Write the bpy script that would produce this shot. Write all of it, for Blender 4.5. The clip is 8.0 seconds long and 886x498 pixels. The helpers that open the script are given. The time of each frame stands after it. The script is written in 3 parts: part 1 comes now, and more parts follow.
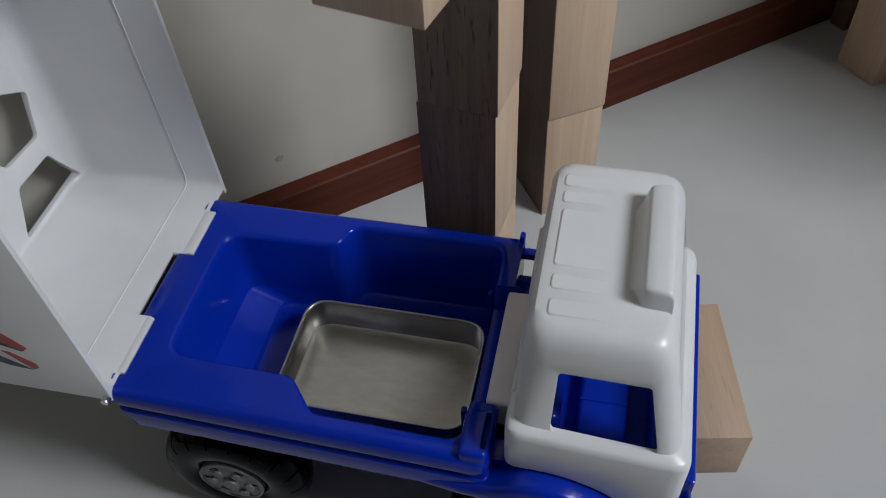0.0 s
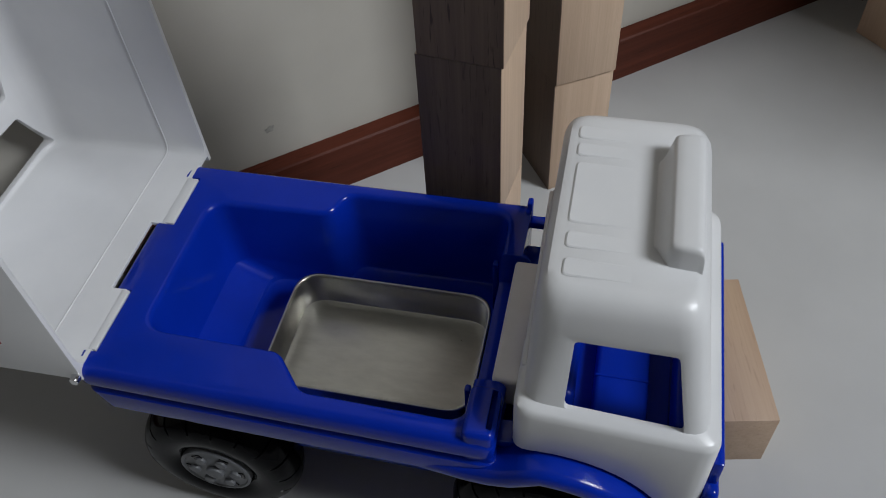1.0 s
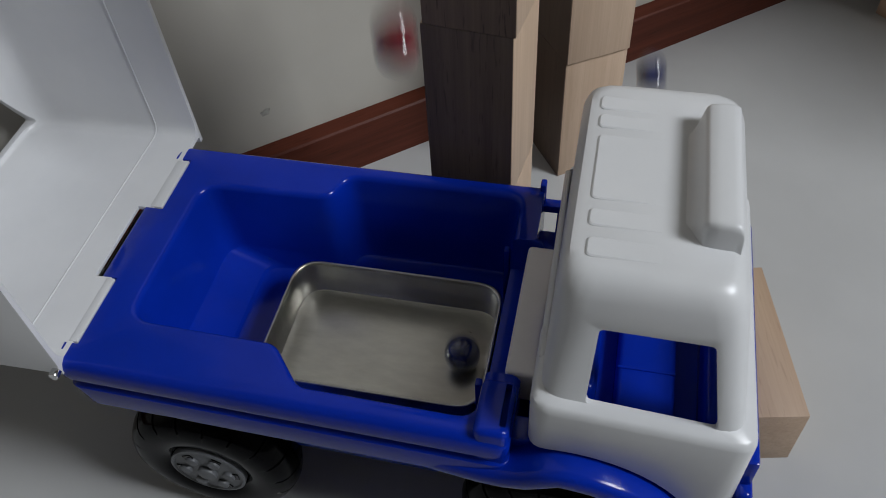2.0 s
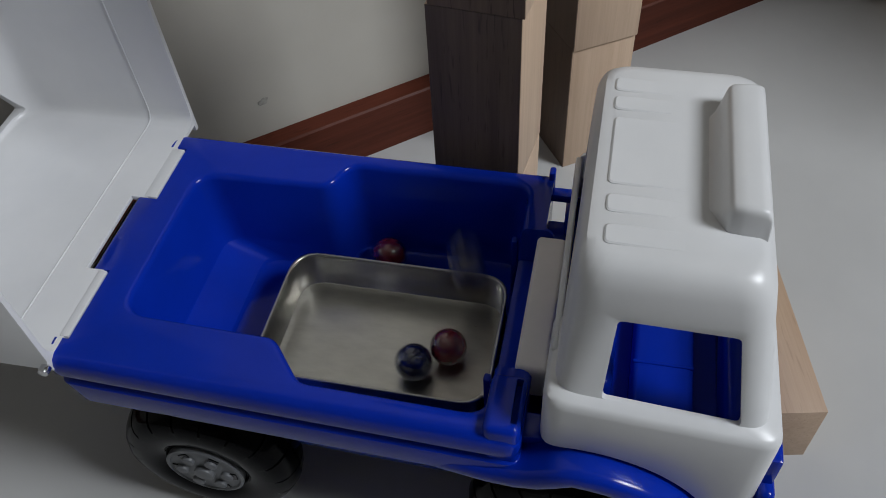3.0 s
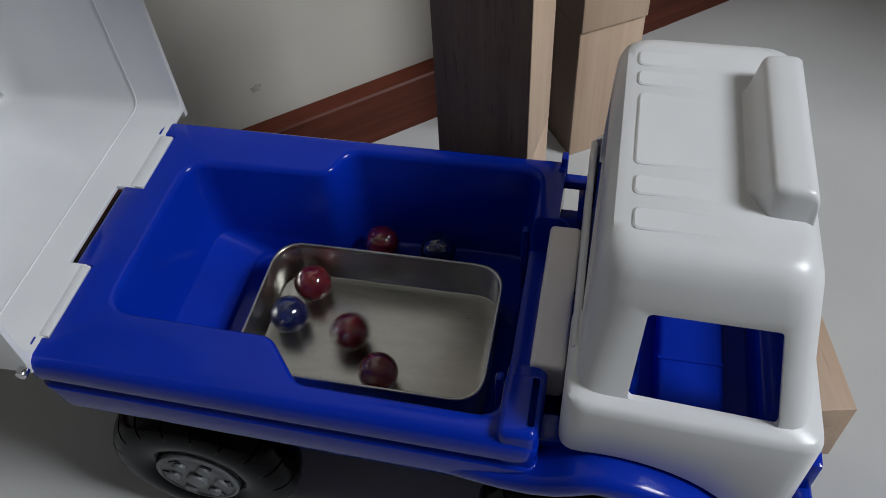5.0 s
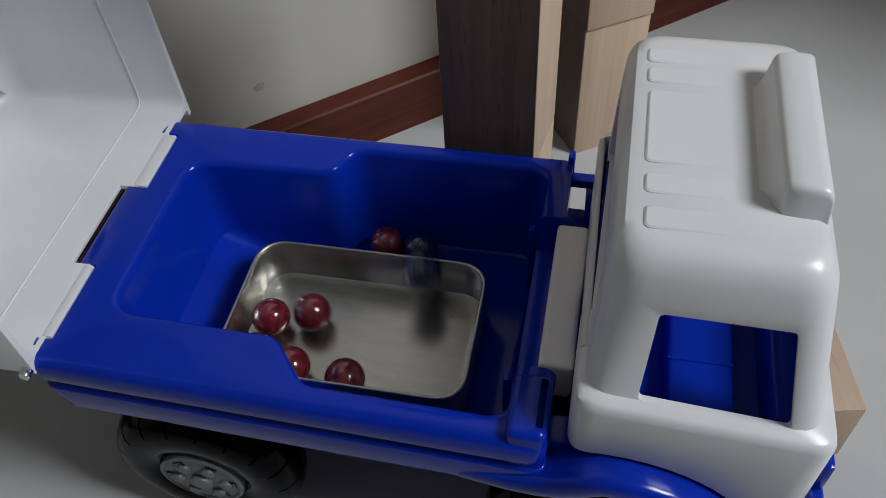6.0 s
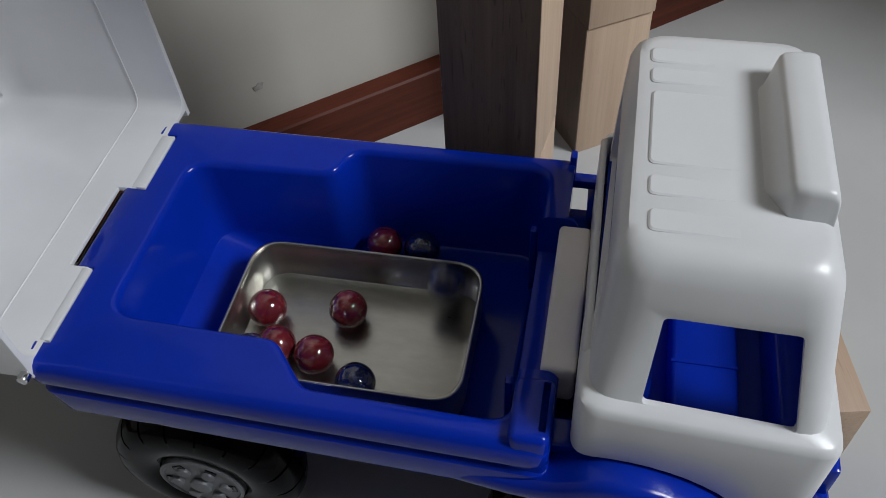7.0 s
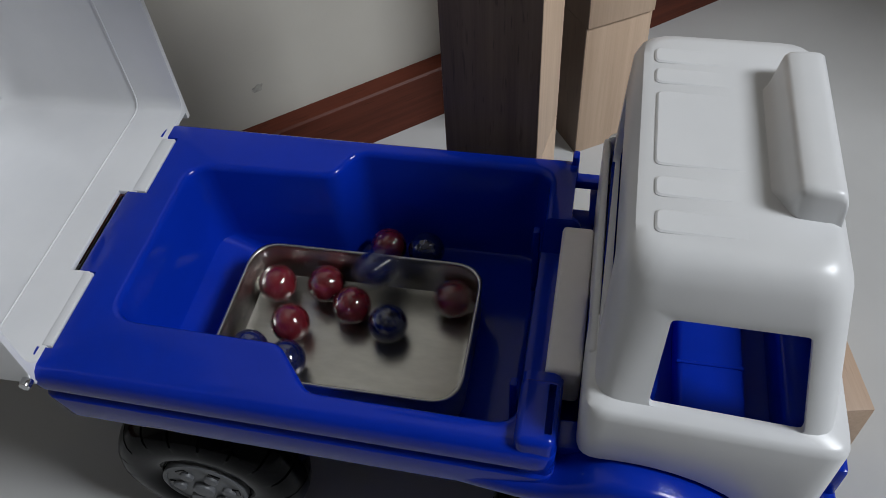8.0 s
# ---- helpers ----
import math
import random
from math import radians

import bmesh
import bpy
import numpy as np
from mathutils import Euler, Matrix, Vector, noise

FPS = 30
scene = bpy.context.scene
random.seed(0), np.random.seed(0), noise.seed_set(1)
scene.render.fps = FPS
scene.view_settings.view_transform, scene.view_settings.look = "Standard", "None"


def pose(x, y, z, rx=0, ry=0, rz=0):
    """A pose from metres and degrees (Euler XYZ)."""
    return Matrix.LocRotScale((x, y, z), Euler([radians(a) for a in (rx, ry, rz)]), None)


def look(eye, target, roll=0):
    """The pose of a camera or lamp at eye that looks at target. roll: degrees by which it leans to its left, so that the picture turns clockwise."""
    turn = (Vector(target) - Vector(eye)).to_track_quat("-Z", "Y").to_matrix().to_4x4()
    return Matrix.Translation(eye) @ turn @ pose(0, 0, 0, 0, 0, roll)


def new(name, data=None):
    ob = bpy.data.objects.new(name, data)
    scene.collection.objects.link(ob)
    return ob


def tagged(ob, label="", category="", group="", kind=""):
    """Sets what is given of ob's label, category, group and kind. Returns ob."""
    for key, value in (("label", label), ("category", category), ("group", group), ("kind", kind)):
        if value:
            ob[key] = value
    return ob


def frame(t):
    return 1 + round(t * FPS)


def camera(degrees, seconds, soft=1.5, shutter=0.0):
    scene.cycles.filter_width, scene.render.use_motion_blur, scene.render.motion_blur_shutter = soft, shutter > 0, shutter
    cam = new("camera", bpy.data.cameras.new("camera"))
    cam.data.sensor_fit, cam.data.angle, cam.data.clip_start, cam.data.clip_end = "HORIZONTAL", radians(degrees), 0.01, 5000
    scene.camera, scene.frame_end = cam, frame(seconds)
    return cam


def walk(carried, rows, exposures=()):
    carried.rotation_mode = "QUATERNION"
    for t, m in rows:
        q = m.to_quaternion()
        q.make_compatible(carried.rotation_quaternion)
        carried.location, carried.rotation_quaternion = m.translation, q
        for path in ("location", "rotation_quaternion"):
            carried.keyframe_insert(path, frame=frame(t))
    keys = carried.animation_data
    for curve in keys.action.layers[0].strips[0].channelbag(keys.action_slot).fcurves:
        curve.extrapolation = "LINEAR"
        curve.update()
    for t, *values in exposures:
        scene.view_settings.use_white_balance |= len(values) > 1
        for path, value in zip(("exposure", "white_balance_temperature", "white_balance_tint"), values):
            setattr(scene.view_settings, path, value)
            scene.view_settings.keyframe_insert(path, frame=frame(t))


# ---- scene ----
cam = camera(55.8, 8.0, soft=0.85, shutter=0.9)
PATH = [
    (0, (0.232, -0.309, 0.481), (-0.144, 0.958, -1.02), -3.8),
    (0.5, (0.23, -0.303, 0.46), (-0.149, 0.964, -1.04), -4.0),
    (1, (0.227, -0.298, 0.443), (-0.149, 0.968, -1.06), -4.0),
    (1.5, (0.224, -0.291, 0.429), (-0.154, 0.972, -1.074), -4.2),
    (2, (0.219, -0.286, 0.418), (-0.155, 0.977, -1.087), -4.1),
    (3.5, (0.211, -0.277, 0.4), (-0.151, 0.983, -1.11), -4.0),
    (4, (0.209, -0.273, 0.394), (-0.149, 0.987, -1.117), -4.0),
    (4.5, (0.206, -0.27, 0.389), (-0.145, 0.989, -1.125), -3.9),
    (6, (0.201, -0.267, 0.384), (-0.151, 0.989, -1.132), -4.1),
    (6.5, (0.2, -0.266, 0.383), (-0.152, 0.989, -1.134), -4.2),
    (7, (0.2, -0.264, 0.383), (-0.152, 0.987, -1.137), -4.3),
    (7.5, (0.199, -0.263, 0.383), (-0.149, 0.988, -1.137), -4.3),
    (8, (0.197, -0.263, 0.383), (-0.146, 0.988, -1.139), -4.4),
]
walk(cam, [(t, look(eye, target, roll)) for t, eye, target, roll in PATH], exposures=[(0.0, 0.07), (2.0, 0.06), (4.0, 0.18), (8.0, 0.23)])

# ---------- light ----------
WU, WV = Vector((0.7473, 0.6645, 0)), Vector((0.6645, -0.7473, 0))   # along the skirting wall, and away from it
W0 = Vector((0.0255, 0.1195, 0))                                  # where the skirting meets the floor


def room(u, v, z=0.0):
    return W0 + WU * u + WV * v + Vector((0, 0, z))


world = bpy.data.worlds.new("world")
scene.world = world
world.use_nodes = True
wn = world.node_tree
sky = wn.nodes.new("ShaderNodeTexSky")
sky.sky_type, sky.sun_disc, sky.sun_elevation, sky.sun_rotation = "NISHITA", False, radians(35), radians(120)
wn.links.new(sky.outputs[0], wn.nodes["Background"].inputs[0])
wn.nodes["Background"].inputs[1].default_value = 0.1
WIN_U, WIN_Z, WIN_W, WIN_H, ROOM_V = 1.12, 1.75, 0.70, 0.85, 1.5
lamp = bpy.data.lights.new("window_light", "AREA")
lamp.shape, lamp.size, lamp.size_y, lamp.energy, lamp.color = "RECTANGLE", WIN_W - 0.1, WIN_H - 0.1, 40.0, (0.91, 0.955, 1.0)
tagged(new("window_light", lamp), kind="structure").matrix_world = look(room(WIN_U, ROOM_V + 0.02, WIN_Z), room(0.3, 0.3, 0.1))

# ---------- materials ----------


def material(name, color, rough=0.5, metal=0.0, coat=0.0, spec=0.5):
    m = bpy.data.materials.new(name)
    m.use_nodes = True
    b = m.node_tree.nodes["Principled BSDF"]
    b.inputs["Base Color"].default_value = (*color, 1)
    b.inputs["Roughness"].default_value = rough
    b.inputs["Metallic"].default_value = metal
    b.inputs["Coat Weight"].default_value = coat
    b.inputs["Specular IOR Level"].default_value = spec
    return m


def node(m, kind, **values):
    n = m.node_tree.nodes.new(kind)
    for key, value in values.items():
        n.inputs[key.replace("_", " ")].default_value = value
    return n


def vary(m, low, high, scale, detail=4.0, stretch=(1, 1, 1), bump=0.0, bump_scale=None, rough=None, contrast=(0.3, 0.7), distance=0.001):
    """Colour between low and high by noise, a finer bump, and roughness between two values."""
    nt, b = m.node_tree, m.node_tree.nodes["Principled BSDF"]
    tc = nt.nodes.new("ShaderNodeTexCoord")
    mp = nt.nodes.new("ShaderNodeMapping")
    mp.inputs["Scale"].default_value = stretch
    nt.links.new(tc.outputs["Object"], mp.inputs[0])
    ns = node(m, "ShaderNodeTexNoise", Scale=scale, Detail=detail, Roughness=0.6)
    nt.links.new(mp.outputs[0], ns.inputs["Vector"])
    rp = nt.nodes.new("ShaderNodeValToRGB")
    rp.color_ramp.elements[0].position, rp.color_ramp.elements[1].position = contrast
    rp.color_ramp.elements[0].color, rp.color_ramp.elements[1].color = (*low, 1), (*high, 1)
    nt.links.new(ns.outputs["Fac"], rp.inputs[0])
    nt.links.new(rp.outputs[0], b.inputs["Base Color"])
    fine = node(m, "ShaderNodeTexNoise", Scale=bump_scale or scale * 8, Detail=3.0)
    nt.links.new(mp.outputs[0], fine.inputs["Vector"])
    if bump:
        bp = node(m, "ShaderNodeBump", Strength=bump, Distance=distance)
        nt.links.new(fine.outputs["Fac"], bp.inputs["Height"])
        nt.links.new(bp.outputs[0], b.inputs["Normal"])
    if rough:
        mr = nt.nodes.new("ShaderNodeMapRange")
        mr.inputs["To Min"].default_value, mr.inputs["To Max"].default_value = rough
        nt.links.new(ns.outputs["Fac"], mr.inputs[0])
        nt.links.new(mr.outputs[0], b.inputs["Roughness"])
    return m


def wood(name, pale, dark, pore, scale=1.0, rough=0.45, fleck=0.5, level=False):
    """Straight-grained timber, the grain along local z, or along x where level, with fine pores."""
    m = material(name, pale, rough)
    nt, b = m.node_tree, m.node_tree.nodes["Principled BSDF"]
    tc, oi = nt.nodes.new("ShaderNodeTexCoord"), nt.nodes.new("ShaderNodeObjectInfo")
    add = nt.nodes.new("ShaderNodeVectorMath")
    mul = nt.nodes.new("ShaderNodeVectorMath")
    mul.operation = "SCALE"
    mul.inputs["Scale"].default_value = 3.0
    comb = nt.nodes.new("ShaderNodeCombineXYZ")
    for k in range(3):
        nt.links.new(oi.outputs["Random"], comb.inputs[k])
    nt.links.new(comb.outputs[0], mul.inputs[0])
    nt.links.new(tc.outputs["Object"], add.inputs[0])
    nt.links.new(mul.outputs[0], add.inputs[1])

    def grain(stretch, sc, detail):
        mp = nt.nodes.new("ShaderNodeMapping")
        mp.inputs["Scale"].default_value = stretch[::-1] if level else stretch
        nt.links.new(add.outputs[0], mp.inputs[0])
        n = node(m, "ShaderNodeTexNoise", Scale=sc * scale, Detail=detail, Roughness=0.65, Distortion=0.3)
        nt.links.new(mp.outputs[0], n.inputs["Vector"])
        return n
    broad, fine, pores = grain((1, 1, 0.05), 120, 5), grain((1, 1, 0.02), 500, 4), grain((1, 1, 0.09), 900, 1)
    rp = nt.nodes.new("ShaderNodeValToRGB")
    rp.color_ramp.elements[0].position, rp.color_ramp.elements[1].position = 0.3, 0.72
    rp.color_ramp.elements[0].color, rp.color_ramp.elements[1].color = (*dark, 1), (*pale, 1)
    mx = nt.nodes.new("ShaderNodeMath")
    mx.operation = "MULTIPLY_ADD"
    mx.inputs[1].default_value = 0.45
    nt.links.new(fine.outputs["Fac"], mx.inputs[0])
    half = nt.nodes.new("ShaderNodeMath")
    half.operation = "MULTIPLY"
    half.inputs[1].default_value = 0.6
    nt.links.new(broad.outputs["Fac"], half.inputs[0])
    nt.links.new(half.outputs[0], mx.inputs[2])
    nt.links.new(mx.outputs[0], rp.inputs[0])
    pr = nt.nodes.new("ShaderNodeValToRGB")
    pr.color_ramp.elements[0].position, pr.color_ramp.elements[1].position = 0.27, 0.38
    pr.color_ramp.elements[0].color, pr.color_ramp.elements[1].color = (fleck, fleck, fleck, 1), (0, 0, 0, 1)
    nt.links.new(pores.outputs["Fac"], pr.inputs[0])
    mixc = nt.nodes.new("ShaderNodeMix")
    mixc.data_type = "RGBA"
    mixc.inputs[7].default_value = (*pore, 1)
    nt.links.new(pr.outputs[0], mixc.inputs[0])
    nt.links.new(rp.outputs[0], mixc.inputs[6])
    nt.links.new(mixc.outputs[2], b.inputs["Base Color"])
    bp = node(m, "ShaderNodeBump", Strength=0.25, Distance=0.0004)
    nt.links.new(fine.outputs["Fac"], bp.inputs["Height"])
    nt.links.new(bp.outputs[0], b.inputs["Normal"])
    return m


WHITE = vary(material("white_plastic", (0.8, 0.8, 0.8), 0.3), (0.68, 0.685, 0.70), (0.75, 0.75, 0.76), 16, bump=0.05, bump_scale=500, rough=(0.26, 0.36), distance=0.0003)
GREY = vary(material("off_white_plastic", (0.6, 0.58, 0.58), 0.4), (0.76, 0.73, 0.725), (0.82, 0.79, 0.785), 60, bump=0.05, rough=(0.35, 0.5), distance=0.0003)
BLUE = vary(material("blue_plastic", (0.003, 0.012, 0.40), 0.18, spec=0.28), (0.0018, 0.0220, 0.34), (0.0022, 0.0260, 0.40), 25, bump=0.04, bump_scale=300, rough=(0.11, 0.18), distance=0.0003)
BLACK = vary(material("black_plastic", (0.012, 0.012, 0.013), 0.25), (0.005, 0.005, 0.006), (0.010, 0.010, 0.011), 80, bump=0.03, rough=(0.16, 0.3), distance=0.0003)
TYRE = vary(material("black_tyre_plastic", (0.006, 0.006, 0.007), 0.12, spec=0.09), (0.002, 0.002, 0.0025), (0.004, 0.004, 0.005), 60, bump=0.02, rough=(0.07, 0.13), distance=0.0002)
HUBGREY = vary(material("grey_hub_plastic", (0.2, 0.21, 0.23), 0.4), (0.13, 0.137, 0.150), (0.19, 0.198, 0.212), 90, bump=0.05, rough=(0.3, 0.5), distance=0.0003)
RED = vary(material("red_sticker", (0.42, 0.05, 0.05), 0.4), (0.36, 0.04, 0.04), (0.45, 0.06, 0.06), 80)
NAVY = vary(material("navy_sticker", (0.02, 0.025, 0.06), 0.4), (0.018, 0.022, 0.05), (0.03, 0.035, 0.07), 80)
STEEL = vary(material("tin_plate", (0.55, 0.54, 0.5), 0.32, 1.0), (0.50, 0.49, 0.46), (0.60, 0.59, 0.55), 60, stretch=(1, 3, 1), bump=0.06, bump_scale=900, rough=(0.24, 0.36), distance=0.0002)
CHROME = material("chrome", (0.7, 0.7, 0.72), 0.15, 1.0)
BEECH = wood("beech", (0.63, 0.470, 0.345), (0.49, 0.345, 0.24), (0.27, 0.17, 0.105), 0.75, 0.5, 0.10)
TANWOOD = wood("tan_beech", (0.56, 0.405, 0.285), (0.42, 0.285, 0.19), (0.20, 0.12, 0.075), 0.75, 0.5, 0.22)
# beech on sides turned from the window: shade put into the wood colour
SHADEDWOOD = wood("shaded_brown_wood", (0.218, 0.156, 0.113), (0.112, 0.077, 0.055), (0.033, 0.022, 0.016), 0.75, 0.5, 0.75)
SHADEDPLUM = wood("shaded_plum_wood", (0.218, 0.159, 0.120), (0.097, 0.069, 0.053), (0.043, 0.030, 0.023), 0.7, 0.5, 0.5)
SHADEDUMBER = wood("shaded_umber_wood", (0.165, 0.115, 0.085), (0.115, 0.078, 0.057), (0.06, 0.04, 0.03), 0.6, 0.5, 0.4)
SKIRT = wood("red_brown_wood", (0.120, 0.031, 0.017), (0.045, 0.011, 0.006), (0.03, 0.008, 0.004), 0.5, 0.42, 0.45, True)
SKIRT.node_tree.nodes["Principled BSDF"].inputs["Specular IOR Level"].default_value = 0.15
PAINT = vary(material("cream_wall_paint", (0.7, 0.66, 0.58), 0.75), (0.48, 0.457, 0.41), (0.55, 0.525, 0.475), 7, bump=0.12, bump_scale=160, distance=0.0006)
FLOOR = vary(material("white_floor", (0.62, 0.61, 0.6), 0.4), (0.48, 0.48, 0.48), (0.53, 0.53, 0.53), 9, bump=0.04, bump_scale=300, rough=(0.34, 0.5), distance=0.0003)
# for walls out of view: dark beige chosen to weaken the fill light
DIM = vary(material("dim_unseen_wall_paint", (0.4, 0.37, 0.32), 0.8), (0.20, 0.188, 0.168), (0.24, 0.228, 0.205), 5)
CEIL = vary(material("ceiling_paint", (0.75, 0.75, 0.74), 0.8), (0.60, 0.60, 0.59), (0.66, 0.66, 0.65), 5)
SMUDGE = vary(material("grey_smudge", (0.25, 0.24, 0.23), 0.8), (0.26, 0.25, 0.235), (0.48, 0.46, 0.42), 260)


def marble_material(name, deep, mid, swirl):
    m = material(name, mid, 0.05, 0.0, 1.0, 0.8)
    nt, b = m.node_tree, m.node_tree.nodes["Principled BSDF"]
    tc, oi = nt.nodes.new("ShaderNodeTexCoord"), nt.nodes.new("ShaderNodeObjectInfo")
    add = nt.nodes.new("ShaderNodeVectorMath")
    nt.links.new(tc.outputs["Object"], add.inputs[0])
    comb = nt.nodes.new("ShaderNodeCombineXYZ")
    for k in range(3):
        nt.links.new(oi.outputs["Random"], comb.inputs[k])
    nt.links.new(comb.outputs[0], add.inputs[1])
    ns = node(m, "ShaderNodeTexNoise", Scale=75.0, Detail=3.0, Distortion=2.5)
    nt.links.new(add.outputs[0], ns.inputs["Vector"])
    rp = nt.nodes.new("ShaderNodeValToRGB")
    rp.color_ramp.elements[0].position, rp.color_ramp.elements[1].position = 0.32, 0.72
    rp.color_ramp.elements[0].color, rp.color_ramp.elements[1].color = (*deep, 1), (*swirl, 1)
    e = rp.color_ramp.elements.new(0.58)
    e.color = (*mid, 1)
    nt.links.new(ns.outputs["Fac"], rp.inputs[0])
    nt.links.new(rp.outputs[0], b.inputs["Base Color"])
    return m


MARBLE_RED = marble_material("red_marble_glass", (0.11, 0.009, 0.015), (0.20, 0.016, 0.024), (0.33, 0.06, 0.065))
MARBLE_BLUE = marble_material("blue_marble_glass", (0.006, 0.010, 0.055), (0.010, 0.018, 0.10), (0.03, 0.05, 0.17))

# ---------- mesh helpers ----------


def rounded(points, radius, steps=4):
    """A plan polygon with its corners rounded; radius may be a list."""
    out, n = [], len(points)
    for i, p in enumerate(points):
        r = radius[i] if isinstance(radius, (list, tuple)) else radius
        p, a, b = Vector(p), Vector(points[i - 1]), Vector(points[(i + 1) % n])
        da, db = (a - p), (b - p)
        r1 = min(r, da.length * 0.48, db.length * 0.48)
        s, e = p + da.normalized() * r1, p + db.normalized() * r1
        for k in range(steps + 1):
            f = k / steps
            out.append(s * (1 - f) ** 2 + p * 2 * f * (1 - f) + e * f ** 2)
    return out


def rect(x0, x1, y0, y1):
    return [(x0, y0), (x1, y0), (x1, y1), (x0, y1)]


def loft(rings, caps=True):
    """A skin through closed rings of equal count, each a list of 3D points."""
    bm = bmesh.new()
    rows = [[bm.verts.new(p) for p in ring] for ring in rings]
    n = len(rows[0])
    for a, b in zip(rows, rows[1:]):
        for i in range(n):
            bm.faces.new((a[i], a[(i + 1) % n], b[(i + 1) % n], b[i]))
    if caps:
        bm.faces.new(rows[0][::-1])
        bm.faces.new(rows[-1])
    bmesh.ops.recalc_face_normals(bm, faces=bm.faces)
    return bm


def flat_ring(poly, z):
    return [(p[0], p[1], z) for p in poly]


def box(x0, x1, y0, y1, z0, z1, bevel=0.0, segments=2):
    bm = bmesh.new()
    bmesh.ops.create_cube(bm, size=1.0)
    for v in bm.verts:
        v.co = Vector((x0 + (v.co.x + 0.5) * (x1 - x0), y0 + (v.co.y + 0.5) * (y1 - y0), z0 + (v.co.z + 0.5) * (z1 - z0)))
    if bevel:
        bmesh.ops.bevel(bm, geom=bm.edges[:], offset=bevel, segments=segments, profile=0.5, affect="EDGES")
    return bm


def tube(axis, centre, r, length, seg=24, bevel=0.0):
    bm = bmesh.new()
    bmesh.ops.create_cone(bm, cap_ends=True, segments=seg, radius1=r, radius2=r, depth=length)
    turn = {"x": Euler((0, radians(90), 0)), "y": Euler((radians(90), 0, 0)), "z": Euler((0, 0, 0))}[axis]
    bmesh.ops.transform(bm, matrix=Matrix.Translation(centre) @ turn.to_matrix().to_4x4(), verts=bm.verts)
    if bevel:
        bmesh.ops.bevel(bm, geom=[e for e in bm.edges if len(e.link_faces) == 2 and e.calc_face_angle() > 1.0], offset=bevel, segments=2, profile=0.5, affect="EDGES")
    return bm


def merge(*bms):
    out = bmesh.new()
    for b in bms:
        me = bpy.data.meshes.new("tmp")
        b.to_mesh(me)
        out.from_mesh(me)
        bpy.data.meshes.remove(me)
        b.free()
    return out


def finish(name, bm, mat, sharp=35):
    for f in bm.faces:
        f.smooth = True
    for e in bm.edges:
        if len(e.link_faces) == 2 and e.calc_face_angle(0) > radians(sharp):
            e.smooth = False
    me = bpy.data.meshes.new(name)
    bm.to_mesh(me)
    bm.free()
    me.materials.append(mat)
    return me


def carve(bm, cutters, bevel=0.0, segments=3):
    """bm less the cutters, its sharp edges then rounded. Returns a new bmesh."""
    made = []

    def temp(b):
        me = bpy.data.meshes.new("tmp")
        b.to_mesh(me)
        b.free()
        ob = new("tmp", me)
        made.append(ob)
        return ob
    ob = temp(bm)
    for c in cutters:
        mod = ob.modifiers.new("cut", "BOOLEAN")
        mod.operation, mod.solver, mod.object = "DIFFERENCE", "EXACT", temp(c)
    if bevel:
        mod = ob.modifiers.new("round", "BEVEL")
        mod.width, mod.segments, mod.limit_method, mod.angle_limit = bevel, segments, "ANGLE", radians(38)
    dg = bpy.context.evaluated_depsgraph_get()
    dg.update()
    me = bpy.data.meshes.new_from_object(ob.evaluated_get(dg))
    out = bmesh.new()
    out.from_mesh(me)
    for o in made:
        data = o.data
        bpy.data.objects.remove(o)
        bpy.data.meshes.remove(data)
    bpy.data.meshes.remove(me)
    bmesh.ops.triangulate(out, faces=[f for f in out.faces if len(f.verts) > 4])
    return out


def part(name, bm, mat, parent, label="", sharp=35):
    ob = new(name, bm if isinstance(bm, bpy.types.Mesh) else finish(name, bm, mat, sharp))
    ob.parent = parent
    return tagged(ob, label)


def thing(name, m, label, category, group="", kind=""):
    ob = new(name)
    ob.matrix_world = m
    ob.empty_display_size = 0.02
    return tagged(ob, label, category, group, kind)


def solid(name, bm, mat, label="", category="", group="", kind="", m=None, sharp=35):
    ob = new(name, finish(name, bm, mat, sharp))
    if m is not None:
        ob.matrix_world = m
    return tagged(ob, label, category, group, kind)


# ---------- room ----------
ROOM = Matrix(((WU.x, -WV.x, 0, W0.x), (WU.y, -WV.y, 0, W0.y), (0, 0, 1, 0), (0, 0, 0, 1)))  # (u, -v, z)
U0, U1, HIGH, SK = -1.6, 2.2, 2.6, 0.012
floor = solid("floor", box(U0 - 0.1, U1 + 0.1, -ROOM_V - 0.1, 0.14, -0.05, 0.0), FLOOR, "smooth off-white floor with a slight sheen", kind="structure", m=ROOM)
solid("ceiling", box(U0 - 0.1, U1 + 0.1, -ROOM_V - 0.1, 0.14, HIGH, HIGH + 0.05), CEIL, "plain white painted ceiling", kind="structure", m=ROOM)
solid("wall_north", box(U0, U1, SK, 0.12, 0, HIGH), PAINT, "cream painted wall with faint marks", kind="structure", m=ROOM)
solid("wall_west", box(U0 - 0.1, U0, -ROOM_V, 0.12, 0, HIGH), DIM, "unseen wall kept dim to cut bounce light", kind="structure", m=ROOM)
solid("wall_east", box(U1, U1 + 0.1, -ROOM_V, 0.12, 0, HIGH), DIM, "unseen wall kept dim to cut bounce light", kind="structure", m=ROOM)
wc = box(WIN_U - WIN_W / 2, WIN_U + WIN_W / 2, -ROOM_V - 0.2, -ROOM_V + 0.1, WIN_Z - WIN_H / 2, WIN_Z + WIN_H / 2)
solid("wall_south", carve(box(U0 - 0.1, U1 + 0.1, -ROOM_V - 0.1, -ROOM_V, 0, HIGH), [wc]), DIM, "unseen wall kept dim to cut bounce light, with a window opening", kind="structure", m=ROOM)
